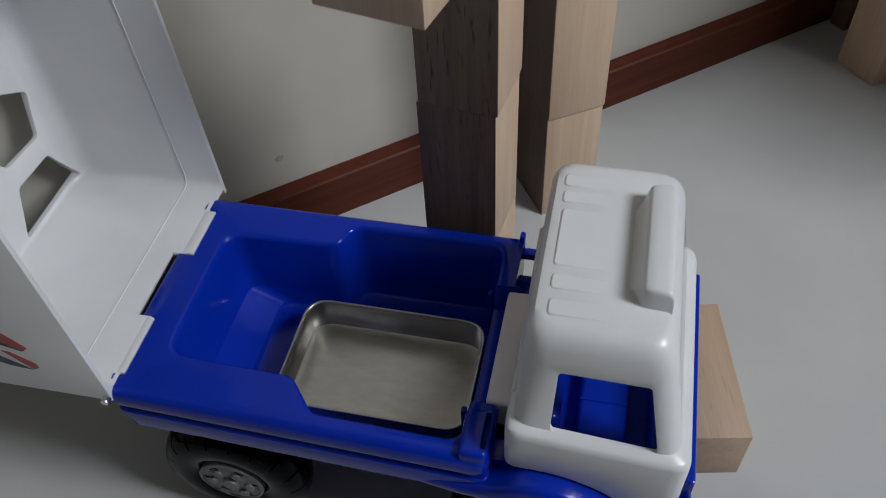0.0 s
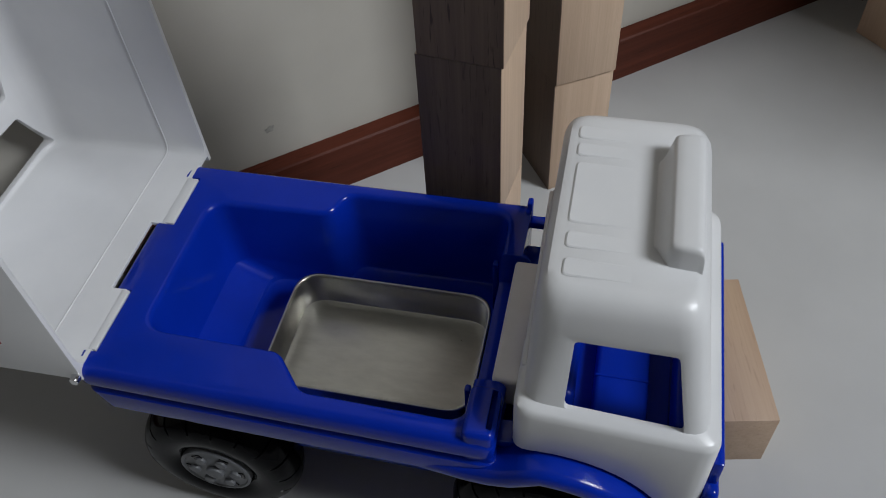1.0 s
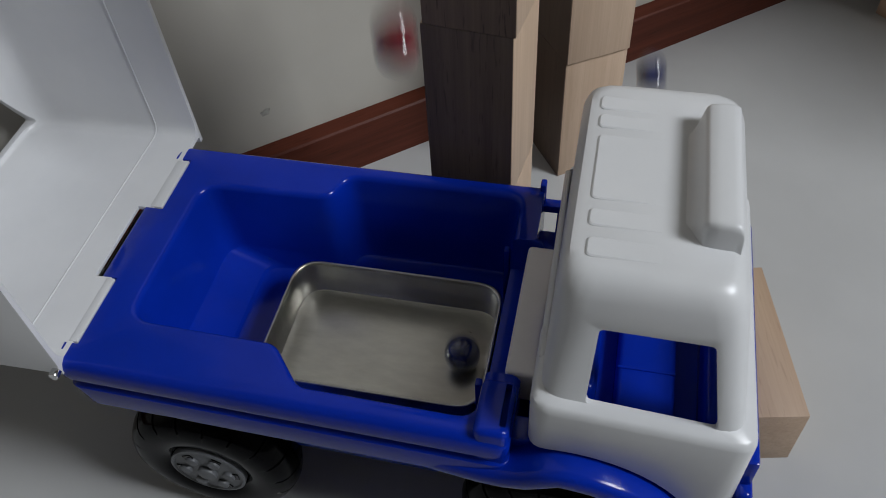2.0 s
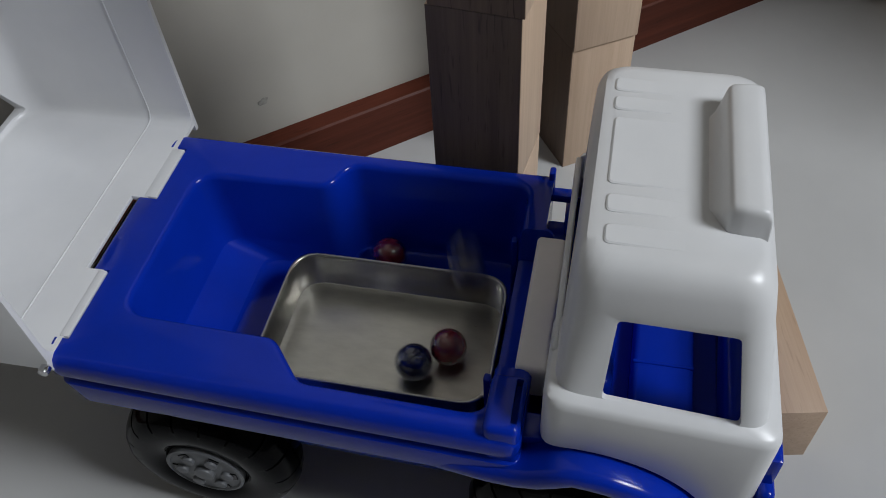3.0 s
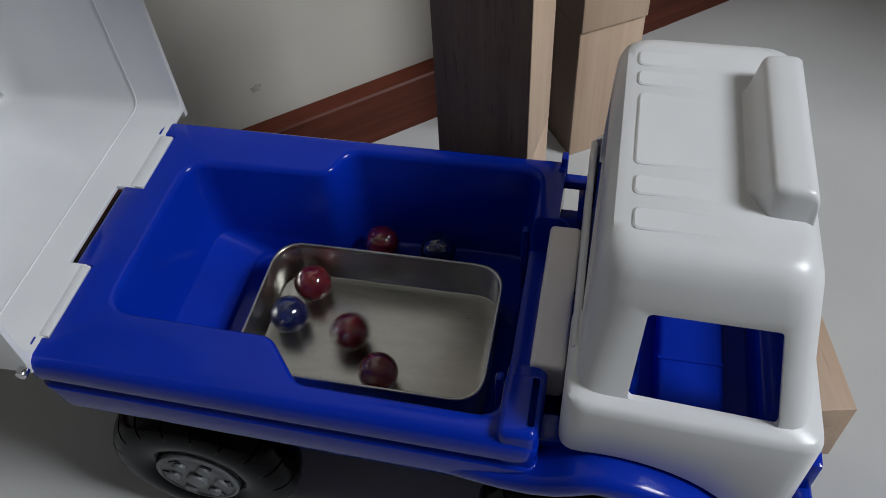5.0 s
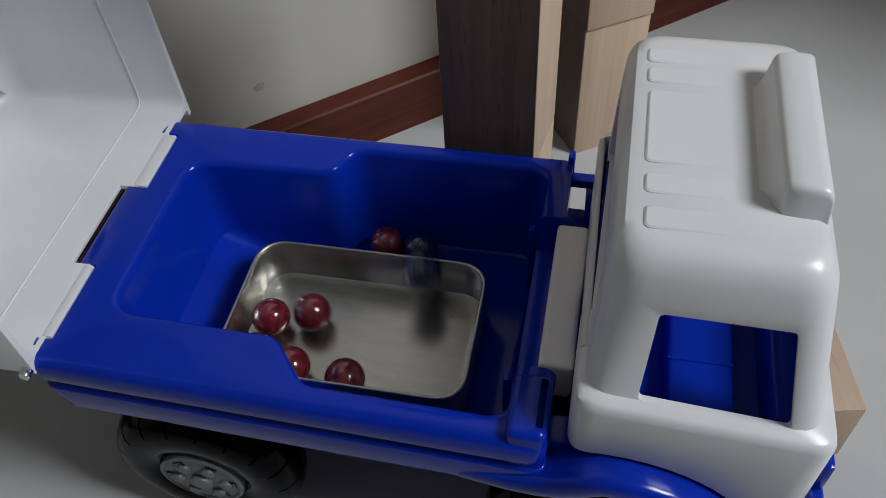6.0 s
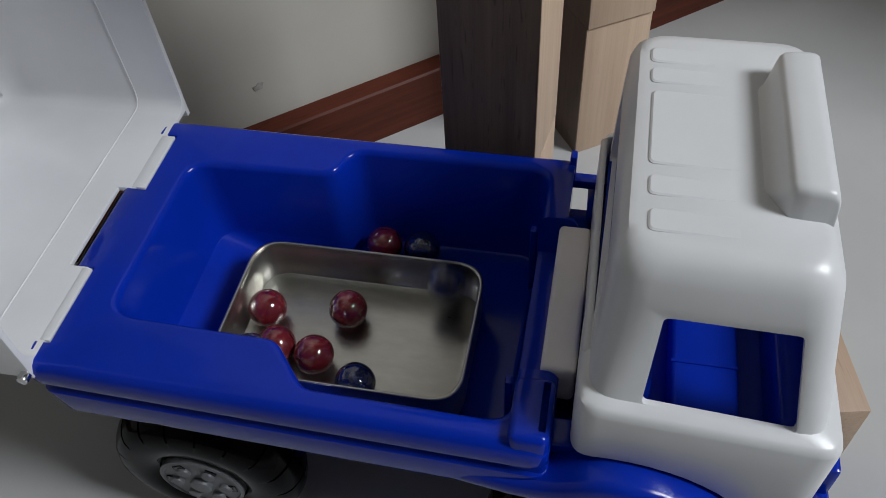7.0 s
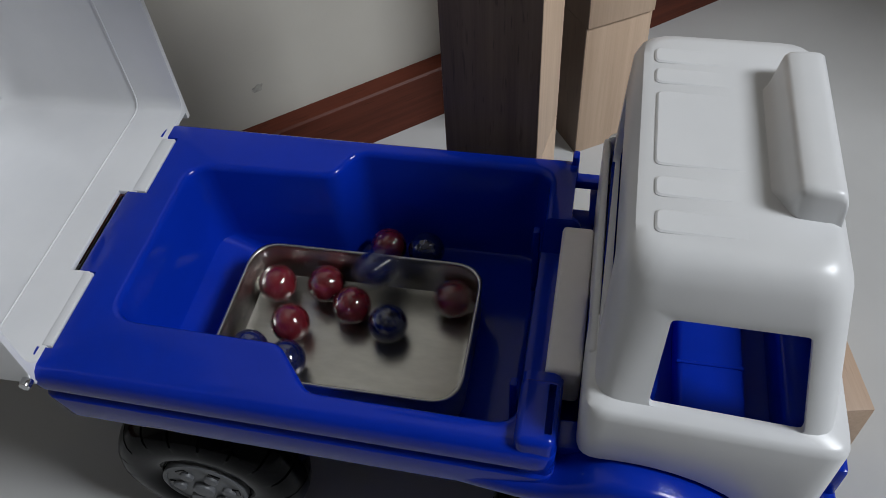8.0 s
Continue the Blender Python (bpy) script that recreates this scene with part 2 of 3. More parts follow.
# added out of view to keep window light off the far floor
solid("shade_wall", box(0.57, 0.67, -0.47, 0.0, 0, HIGH), DIM, "short unseen wall added to shade the far floor", kind="structure", m=ROOM)
# skirting: flat face with a chamfered top
prof = [(0, 0), (0, 0.0378), (0.0012, 0.0392), (0.0085, 0.0410), (SK - 0.0005, 0.0414), (SK - 0.0005, 0)]
solid("baseboard", loft([[(u, y, z) for y, z in prof] for u in (U0, U1)]), SKIRT, "reddish-brown stained wooden skirting board", kind="structure", m=ROOM @ Matrix.Identity(4), sharp=25)

# ---------- toy truck ----------
RIM, BEDZ = 0.130, 0.076
truck = thing("toy_truck", pose(0.12, -0.0655, 0, 0, 0, 1.4), "large blue and white plastic toy truck with its cargo lid open", "toy truck")
INV = pose(0.12, -0.068, 0).inverted()          # parts are drawn square to the axes; the truck stands turned a little


def tpart(name, bm, mat, label="", parent=None, sharp=35):
    """A truck part, given in metres before the truck is turned."""
    p = parent or truck
    bmesh.ops.transform(bm, matrix=INV, verts=bm.verts)
    return part(name, bm, mat, p, label, sharp)


def bed():
    outer = [(-0.004, -0.137), (0.1925, -0.1405), (0.1925, 0.001), (-0.004, 0.001)]

    def o(d, dx0=0.0):
        return rounded([(outer[0][0] + dx0 - d, outer[0][1] - d), (outer[1][0] + d, outer[1][1] - d), (outer[2][0] + d, outer[2][1] + d), (outer[3][0] + dx0 - d, outer[3][1] + d)], 0.006)
    body = loft([flat_ring(o(-0.013, 0.002), 0.0705), flat_ring(o(-0.0105, 0.002), 0.092), flat_ring(o(-0.002, 0.010), 0.098), flat_ring(o(0.0005, 0.008), 0.101), flat_ring(o(0.0005, 0.004), 0.1130),
                 flat_ring(o(-0.0025, 0.004), 0.1150), flat_ring(o(-0.0025, 0.003), 0.1168), flat_ring(o(0.0005, 0.002), 0.119), flat_ring(o(0.0005), 0.126), flat_ring(o(-0.001), 0.1287), flat_ring(o(-0.003), RIM)])
    top = [(0.021, -0.109), (0.0885, -0.1100), (0.1045, -0.1284), (0.1785, -0.1296), (0.1785, -0.008), (0.0915, -0.008), (0.0865, -0.024), (0.021, -0.026)]
    mid = [(0.026, -0.107), (0.0905, -0.108), (0.1050, -0.1254), (0.1765, -0.1266), (0.1765, -0.011), (0.0925, -0.011), (0.0875, -0.027), (0.026, -0.028)]
    low = [(0.0450, -0.106), (0.0915, -0.107), (0.1055, -0.1244), (0.1755, -0.1256), (0.1755, -0.0118), (0.0930, -0.0118), (0.0875, -0.028), (0.0450, -0.029)]
    rad = [0.010, 0.004, 0.004, 0.009, 0.009, 0.007, 0.007, 0.010]

    def c(poly, grow, z):
        """A ring of the cavity, grown outwards along its own edge normals."""
        pts = rounded(poly, rad, 5)
        out = []
        for k, p in enumerate(pts):
            t = pts[(k + 1) % len(pts)] - pts[k - 1]
            nrm = Vector((t.y, -t.x)).normalized()
            out.append((p.x + nrm.x * grow, p.y + nrm.y * grow, z))
        return out
    cavity = loft([c(low, -0.0030, BEDZ), c(low, -0.0010, BEDZ + 0.0008), c(low, 0.0, BEDZ + 0.0030), c(mid, 0.0, 0.0880), c(mid, 0.0004, 0.0900), c(top, 0.0, RIM - 0.0030), c(top, 0.0005, RIM - 0.0014), c(top, 0.0016, RIM - 0.0004), c(top, 0.0030, RIM), c(top, 0.0030, RIM + 0.02)])
    notches = [box(-0.02, 0.0074, -0.0452, -0.0100, 0.118, 0.15), box(-0.02, 0.0052, -0.1262, -0.0895, 0.118, 0.15), box(-0.02, -0.001, -0.0065, 0.02, 0.118, 0.15)]
    # a small gap beside the far front corner
    notches.append(box(0.1890, 0.200, -0.034, 0.010, 0.085, 0.14))
    notches.append(box(0.172, 0.200, -0.1085, -0.0355, 0.108, 0.14))
    notches += [tube("y", (0.0450, y, 0.048), 0.0535, 0.04, 48) for y in (-0.1305, -0.0045)]
    return carve(body, [cavity] + notches, 0.0006, 2)


cargo = tpart("cargo_bed", bed(), BLUE, "glossy blue plastic cargo bed with stepped side walls")
# clip blocks at the front corners
tpart("clip", carve(box(0.1785, 0.1925, -0.1395, -0.1140, 0.10, 0.1350, 0.003, 3), [box(0.1885, 0.1908, -0.135, -0.116, 0.122, 0.14)], 0.0006), BLUE)
tpart("catch", box(0.1866, 0.1896, -0.004, 0.0012, 0.120, 0.1345, 0.001, 2), BLUE)
tpart("hinge_arm", box(0.188, 0.206, -0.0045, 0.0012, 0.1165, 0.1215, 0.0012, 2), BLUE)
tpart("hinge_arm", box(0.187, 0.206, -0.0340, -0.0080, 0.086, 0.1080, 0.0012, 2), BLUE)
tpart("hinge_arm", box(0.188, 0.206, -0.131, -0.120, 0.113, 0.1195, 0.0012, 2), BLUE)
# slots of the rear ramp and small ribs inside the bed
tpart("bed_rib", box(0.1735, 0.1765, -0.033, -0.029, 0.07, 0.117, 0.001, 2), BLUE)
tpart("bed_rib", box(0.1735, 0.1765, -0.108, -0.104, 0.07, 0.117, 0.001, 2), BLUE)


def lid():
    """The cargo cover, hinged at the rear and swung back: its rear panel lies level, its roof stands up."""
    outer = rounded(rect(-0.0975, 0.012, -0.1385, 0.0125), [0.010, 0.0005, 0.0005, 0.010], 5)
    shell = loft([flat_ring(outer, 0.1240), flat_ring(outer, 0.325)])

    def hollow_ring(i, z):
        return flat_ring(rounded(rect(-0.0945 + 0.3 * i, 0.030, -0.1360 + i, 0.0100 - i), [0.016, 0.0005, 0.0005, 0.016], 6), z)
    hollow = loft([hollow_ring(0.0062, 0.1300), hollow_ring(0.0034, 0.1306), hollow_ring(0.0015, 0.1320), hollow_ring(0.0005, 0.1344), hollow_ring(0.0, 0.1376), hollow_ring(0.0, 0.3222)])
    front = box(0.0025, 0.05, -0.2, 0.2, 0.12, 0.34)
    under = box(-0.0945, 0.05, -0.1360, 0.0100, 0.10, 0.1275)

    def hole(points):
        yz = rounded(points, 0.0025, 3)
        return loft([[(x, p[0], p[1]) for p in yz] for x in (-0.12, -0.0880)])
    low = [(-0.0065, 0.1590), (0.0060, 0.1330), (-0.0500, 0.1322), (-0.0370, 0.1605)]
    high = [(0.0015, 0.1995), (-0.0060, 0.1725), (-0.0360, 0.1750), (-0.0500, 0.1960), (-0.0300, 0.2190)]
    holes = [hole(p) for p in (low, high)] + [hole([(-0.126 - y, z) for y, z in p]) for p in (low, high)]
    return carve(shell, [hollow, front, under, box(-0.0060, 0.02, -0.0895, -0.0450, 0.12, 0.14)] + holes, 0.0006, 2)


SWING = Matrix.Translation((0, 0, RIM)) @ pose(0, 0, 0, 0, -1.7, 0) @ Matrix.Translation((0, 0, -RIM))


def lpart(name, bm, mat, label="", parent=None):
    bmesh.ops.transform(bm, matrix=SWING, verts=bm.verts)
    return tpart(name, bm, mat, label, parent)


cover = lpart("cargo_lid", lid(), WHITE, "white plastic cargo cover swung open, with angular cut-out windows")
lpart("lid_tab", box(0.0005, 0.0068, -0.0445, -0.0110, 0.1276, 0.1303, 0.0004), WHITE, "", cover)
lpart("lid_tab", box(0.0005, 0.0045, -0.1255, -0.0902, 0.1276, 0.1303, 0.0004), WHITE, "", cover)


def ridge():
    """A fine raised line across the lid's floor, up its rounded corner and along its side."""
    line = [(-0.1260, 0.1300), (0.0038, 0.1300), (0.0066, 0.1306), (0.0085, 0.1320), (0.0095, 0.1344), (0.0100, 0.1376), (0.0100, 0.3215)]
    rings = []
    for i, (y, z) in enumerate(line):
        a, b = Vector(line[max(i - 1, 0)]), Vector(line[min(i + 1, len(line) - 1)])
        t = (b - a).normalized()
        n = Vector((-t.y, t.x)) * 0.0004
        rings.append([(-0.0211, y - n.x, z - n.y), (-0.0199, y - n.x, z - n.y), (-0.0202, y + n.x, z + n.y), (-0.0208, y + n.x, z + n.y)])
    return loft(rings)


lpart("lid_ridge", ridge(), WHITE, "", cover)
tpart("hinge_pin", tube("y", (0.0005, -0.1400, 0.1265), 0.0022, 0.004, 16, 0.0006), CHROME, "small chrome hinge pin")


# black rod added to darken the gap between the lid tabs
tpart("gap_rod", tube("y", (-0.0052, -0.0672, 0.1225), 0.0030, 0.046, 16), BLACK, "black rod standing in for the dark gap between the lid tabs")


def decal(points, mat):
    bm = loft([[(x, y, z) for x, z in points] for y in (-0.13875, -0.1384)])
    return lpart("sticker_stripe", bm, mat, "", cover)


decal([(-0.060, 0.190), (-0.050, 0.190), (-0.027, 0.163), (-0.030, 0.160), (-0.040, 0.163)], RED)
decal([(-0.060, 0.170), (-0.041, 0.1625), (-0.031, 0.1595), (-0.060, 0.178)], NAVY)
decal([(-0.060, 0.150), (-0.048, 0.152), (-0.033, 0.1435), (-0.045, 0.1445)], NAVY)
decal([(-0.044, 0.1575), (-0.040, 0.1572), (-0.0285, 0.1495), (-0.0285, 0.1460), (-0.032, 0.1440)], RED)

# cab
CY0, CY1 = -0.1366, -0.0062


def cab():
    def r(x0, x1, y0, y1, rad, z):
        rake = 0.09 * min(max(1 - abs(z - 0.152) / 0.03, 0), 1)      # the waist falls towards the front
        ring = rounded([(x0, y0), (x1, y0), (x1, y1), (x0, y1)], rad, 5)
        return [(p[0], p[1], z - rake * (p[0] - 0.24)) for p in ring]
    outer = loft([r(0.1990, 0.2805, CY0, CY1, 0.008, 0.085), r(0.1990, 0.2805, CY0, CY1, 0.008, 0.1483), r(0.1997, 0.2798, CY0 + .0007, CY1 - .0007, 0.008, 0.1508), r(0.2010, 0.2785, CY0 + .002, CY1 - .002, 0.008, 0.1520),
                  r(0.2022, 0.2755, CY0 + .0055, CY1 - .0055, 0.009, 0.1526), r(0.2036, 0.2668, CY0 + .0110, CY1 - .0110, 0.011, 0.196), r(0.2041, 0.2650, CY0 + .0120, CY1 - .0120, 0.011, 0.205),
                  r(0.2053, 0.2630, CY0 + .0142, CY1 - .0142, 0.011, 0.2097), r(0.2072, 0.2606, CY0 + .0172, CY1 - .0172, 0.010, 0.2124), r(0.2098, 0.2582, CY0 + .0205, CY1 - .0205, 0.009, 0.2132)])
    inner = loft([r(0.2010, 0.2785, CY0 + .0025, CY1 - .0025, 0.007, 0.07), r(0.2010, 0.2785, CY0 + .0025, CY1 - .0025, 0.007, 0.1483), r(0.2048, 0.2728, CY0 + .0083, CY1 - .0083, 0.008, 0.1533),
                  r(0.2066, 0.2643, CY0 + .0137, CY1 - .0137, 0.009, 0.196), r(0.2110, 0.2588, CY0 + .0185, CY1 - .0185, 0.008, 0.2097)])
    side = loft([[(x, y, z) for x, z in rounded([(0.2188, 0.1545), (0.2655, 0.1503), (0.2572, 0.1920), (0.2200, 0.1928)], 0.0018, 3)] for y in (-0.145, -0.10)])
    side2 = loft([[(x, y, z) for x, z in rounded([(0.2188, 0.1545), (0.2655, 0.1503), (0.2572, 0.1920), (0.2200, 0.1928)], 0.0018, 3)] for y in (-0.05, 0.01)])
    screen = loft([[(x, y, z) for y, z in rounded([(-0.119, 0.158), (-0.018, 0.158), (-0.024, 0.199), (-0.113, 0.199)], 0.003, 3)] for x in (0.255, 0.30)])
    rear = loft([[(x, y, z) for y, z in rounded([(-0.110, 0.160), (-0.028, 0.160), (-0.032, 0.194), (-0.106, 0.194)], 0.003, 3)] for x in (0.19, 0.215)])
    # wheel arch in the lower edge
    arch = tube("y", (0.212, -0.07, 0.066), 0.0605, 0.3, 56)
    # the slot behind the cab, open to the far side
    slot = loft([[(x, y, z) for x, y in rounded([(0.1990, -0.100), (0.2022, -0.100), (0.2036, -0.0120), (0.1976, -0.0120)], 0.0003, 2)] for z in (0.105, 0.160)])
    return carve(outer, [inner, side, side2, screen, rear, arch, slot], 0.0007, 2)


cabin = tpart("cab", cab(), WHITE, "white plastic cab shell with open windows and raised roof panels")


def roof_panel(x0, x1, y0, y1):
    """A flat raised panel on the roof."""
    p = rounded(rect(x0, x1, y0, y1), 0.0022, 4)
    q = rounded(rect(x0 + 0.0006, x1 - 0.0006, y0 + 0.0006, y1 - 0.0006), 0.0018, 4)
    
    def sink(ring, z):
        return [(v[0], v[1], z - 0.00075 * (v[0] - x0) / (x1 - x0)) for v in ring]
    return loft([flat_ring(p, 0.2120), sink(p, 0.2135), sink(q, 0.21388)])


for x0, x1, y0, y1 in ((0.2105, 0.236, -0.0395, -0.0320), (0.2108, 0.236, -0.0500, -0.0425), (0.2115, 0.241, -0.0870, -0.0540), (0.2118, 0.239, -0.0995, -0.0915), (0.2122, 0.239, -0.1130, -0.1045)):
    tpart("roof_panel", roof_panel(x0, x1, y0, y1), WHITE, "", cabin, 20)


def visor():
    """The light bar on the roof, rounded behind and upright in front."""
    rows, c = [], -0.0715
    for x, top, h in ((0.2438, 0.2110, 0.0200), (0.2462, 0.2119, 0.0216), (0.2482, 0.2136, 0.0236), (0.2496, 0.2164, 0.0256), (0.2506, 0.2192, 0.0270), (0.2514, 0.2209, 0.0279), (0.2526, 0.2217, 0.0285), (0.2560, 0.2220, 0.0288), (0.2598, 0.2220, 0.0290), (0.2616, 0.2217, 0.0290), (0.2629, 0.2208, 0.0291), (0.2636, 0.2190, 0.0294), (0.2638, 0.2150, 0.0296)):
        e = min(0.0026, (top - 0.2100) * 0.6)
        rows.append([(x - 0.0030, p[0], p[1] + 0.0012) for p in rounded([(c - 1.13 * h, 0.205), (c + 1.13 * h, 0.205), (c + 1.13 * h - 0.002, top), (c - 1.13 * h + 0.002, top)], [0.001, 0.001, e, e], 5)])
    return loft(rows)


tpart("roof_light_bar", visor(), WHITE, "", cabin, 60)
tpart("rear_shelf", box(0.1860, 0.1988, -0.1070, -0.0370, 0.1085, 0.1285, 0.002, 3), GREY, "off-white plastic ledge behind the cab")


def rear_plate():
    """The lip behind the cab, splayed from the cab towards its far end."""
    bm = box(0.1998, 0.2024, -0.1150, -0.0135, 0.110, 0.1560, 0.0011, 3)
    for v in bm.verts:
        v.co.x -= 0.0014 * (v.co.y + 0.115) / 0.1015
    return bm


tpart("rear_plate", rear_plate(), WHITE)
# blue chassis, interior and bumper
tpart("chassis", merge(carve(box(0.015, 0.283, -0.1045, -0.0315, 0.030, 0.0700, 0.003, 2), [tube("y", (x, y, 0.040), 0.043, 0.05, 32) for x in (0.0450, 0.212) for y in (-0.125, -0.011)]), box(0.186, 0.281, -0.1045, -0.0315, 0.060, 0.0885, 0.002, 2)), BLUE)


def interior():
    """The tub under the cab with its floor and rear bulkhead."""
    return carve(box(0.2025, 0.2770, -0.1290, -0.0080, 0.0885, 0.1475, 0.001), [box(0.2060, 0.2740, -0.1270, -0.0100, 0.127, 0.17)], 0.001, 2)


inside = tpart("cab_interior", interior(), BLUE, "blue plastic cab interior with a moulded bench")
tpart("bulkhead", box(0.1992, 0.2040, -0.098, -0.0165, 0.0885, 0.1340, 0.0006, 1), BLUE, "", inside)
tpart("backrest", box(0.2062, 0.2225, -0.124, -0.013, 0.116, 0.152, 0.004, 3), BLUE, "", inside)
tpart("seat", box(0.2296, 0.2530, -0.1265, -0.0105, 0.116, 0.1350, 0.003, 3), BLUE, "", inside)
tpart("seat_seam", box(0.2300, 0.2526, -0.0690, -0.0672, 0.1340, 0.1362, 0.0004, 1), BLUE, "", inside)
tpart("gear_knob", box(0.2420, 0.2500, -0.048, -0.040, 0.1340, 0.1400, 0.0015, 2), BLUE, "", inside)
tpart("seat_seam", box(0.2300, 0.2526, -0.1010, -0.0998, 0.1340, 0.1357, 0.0003, 1), BLUE, "", inside)
tpart("dashboard", box(0.2620, 0.2742, -0.126, -0.011, 0.116, 0.1440, 0.004, 3), BLUE, "", inside)


def fender(y0, y1, start=0):
    """The swept mudguard over a front wheel, running back into the side skirt."""
    rows = []
    for k in range(25):
        a = radians(180 - 180 * k / 24)
        rows.append((0.212 + 0.0548 * math.cos(a), 0.066 + 0.0548 * math.sin(a)))
    path = [(0.0960, 0.0985), (0.120, 0.1000), (0.150, 0.1035), (0.165, 0.1042), (0.180, 0.1054), (0.190, 0.1076), (0.198, 0.1112), (0.204, 0.1160)] + [(x, z) for x, z in rows if x > 0.2085]
    path, rings = path[start:], []
    for i, (x, z) in enumerate(path):
        a = Vector(path[max(i - 1, 0)])
        b = Vector(path[min(i + 1, len(path) - 1)])
        t = (b - a).normalized()
        n = Vector((-t.y, t.x))
        ring = []
        tip = 0.013 * min(max((0.205 - x) / 0.085, 0), 1) if start == 0 else 0.0
        for y, d in rounded([(y0 + tip, -0.006), (y1, -0.004), (y1, 0.004), (y0 + tip, 0.003)], [0.003, 0.001, 0.001, 0.006], 3):
            ring.append((x + n.x * d, y, z + n.y * d))
        rings.append(ring)
    return loft(rings)


tpart("fender", fender(-0.1470, -0.128), BLUE)
tpart("side_skirt", box(0.0980, 0.2000, -0.1345, -0.1200, 0.0900, 0.1030, 0.0015, 2), BLUE)
tpart("fender", fender(-0.022, 0.002, 6), BLUE)
def bumper():
    """A bar across the front with a raised lip."""
    return merge(box(0.2800, 0.2865, -0.1360, -0.0010, 0.046, 0.112, 0.003, 3), box(0.2808, 0.2855, -0.1300, -0.0070, 0.108, 0.128, 0.0015, 2))


tpart("bumper", bumper(), BLUE)
tpart("axle", tube("y", (0.0450, -0.068, 0.0440), 0.003, 0.10, 12), BLACK)
tpart("axle", tube("y", (0.212, -0.068, 0.0440), 0.003, 0.10, 12), BLACK)

WR = 0.0440


def wheel(x, side):
    yc = -0.068 + side * 0.0545
    # a rounded drum: sidewall, shoulder and tread, cut by fine grooves into two rows of lugs
    prof_t = [(0.0185, 0.0090), (0.0205, 0.0112), (0.0245, 0.0130), (0.0300, 0.0132), (0.0345, 0.0126), (0.0378, 0.0112), (0.0402, 0.0088), (0.0420, 0.0050), (0.0430, 0.0008),
              (0.0431, 0.0003), (0.0431, -0.0003), (0.0430, -0.0008), (0.0424, -0.0050), (0.0408, -0.0088), (0.0375, -0.0112), (0.0310, -0.0118), (0.020, -0.0110)]
    lugs, bites = 18, (-0.045, -0.035, 0.035, 0.045, 0.25, 0.5, 0.75)
    angles = [(k + f, abs(f) < 0.04) for k in range(lugs) for f in bites]
    rows = []
    for r, d in prof_t:
        ring = []
        for f, groove in angles:
            tread = r > 0.037 and d < 0.0118
            rr = r - (0.0014 if (groove or abs(d) < 0.0005) and tread else 0.0)
            q = 2 * math.pi * f / lugs
            ring.append((x + rr * math.cos(q), yc + side * d, WR + rr * math.sin(q)))
        rows.append(ring)
    tyre_ob = tpart("wheel", loft(rows), TYRE, "glossy black plastic tyre with grooved tread", sharp=28)
    yo = yc + side * 0.0108
    disc = tube("y", (x, yo, WR), 0.0172, 0.004, 40, 0.0008)
    ring = loft([[(x + r * math.cos(2 * math.pi * k / 40), yo + side * d, WR + r * math.sin(2 * math.pi * k / 40)) for k in range(40)] for r, d in ((0.0190, -0.001), (0.0190, 0.0022), (0.0176, 0.0026), (0.0164, 0.0008))], caps=False)
    rim_ob = tpart("rim", merge(disc, ring), HUBGREY, "grey plastic wheel rim with round bosses", tyre_ob)
    tpart("hub_cap", tube("y", (x, yo + side * 0.0025, WR), 0.0050, 0.004, 28, 0.001), HUBGREY, "", tyre_ob)
    for k in range(6):
        a = 2 * math.pi * (k + 0.5) / 6
        slot = box(-0.0026, 0.0026, -0.0004, 0.0004, 0.0128, 0.0160, 0.0002, 1)
        bmesh.ops.transform(slot, matrix=Matrix.Translation((x, yo + side * 0.0022, WR)) @ Matrix.Rotation(a, 4, "Y"), verts=slot.verts)
        tpart("rim_slot", slot, BLACK, "black slot in the rim", tyre_ob)
    for k in range(6):
        a = 2 * math.pi * k / 6
        tpart("wheel_boss", tube("y", (x + 0.0112 * math.cos(a), yo + side * 0.002, WR + 0.0112 * math.sin(a)), 0.0031, 0.0036, 18, 0.0008), HUBGREY, "", tyre_ob)


for wx in (0.0450, 0.212):
    for s in (-1, 1):
        wheel(wx, s)

# ---------- wooden blocks ----------


def block(w, d, h, m, label, mat=None, name="wooden_block"):
    """A toy block with eased edges, centred in plan, its grain along z."""
    bm = box(-w / 2, w / 2, -d / 2, d / 2, 0, h, 0.0004, 2)
    return solid(name, bm, mat or BEECH, label, "wooden block", "stacked building blocks", m=m)


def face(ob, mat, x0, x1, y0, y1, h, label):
    """A thin plate on a block's shaded side, the shade put into its dark colour."""
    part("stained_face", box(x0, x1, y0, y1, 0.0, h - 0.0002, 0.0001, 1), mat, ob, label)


PALE = "pale beech building block with straight grain"
# tower by the truck
ta = (0.1484, 0.0412)
z = 0.0
for k, (h, dx, dy, rz) in enumerate(((0.106, 0.0, -0.001, -6), (0.098, 0.0, 0.0, -6), (0.0732, 0.0012, -0.0002, -6.2))):
    ob = block(0.0440, 0.0430, h - 0.0002, pose(ta[0] + dx, ta[1] + dy, z, 0, 0, rz), "beech building block stacked in a tower, shade coloured onto one face")
    # front side is darkened by colour to stand for its shade
    face(ob, SHADEDWOOD if k > 1 else SHADEDPLUM, -0.0217, 0.0217, -0.0219, -0.0214, h, "beech face coloured dark brown for its shade")
    z += h
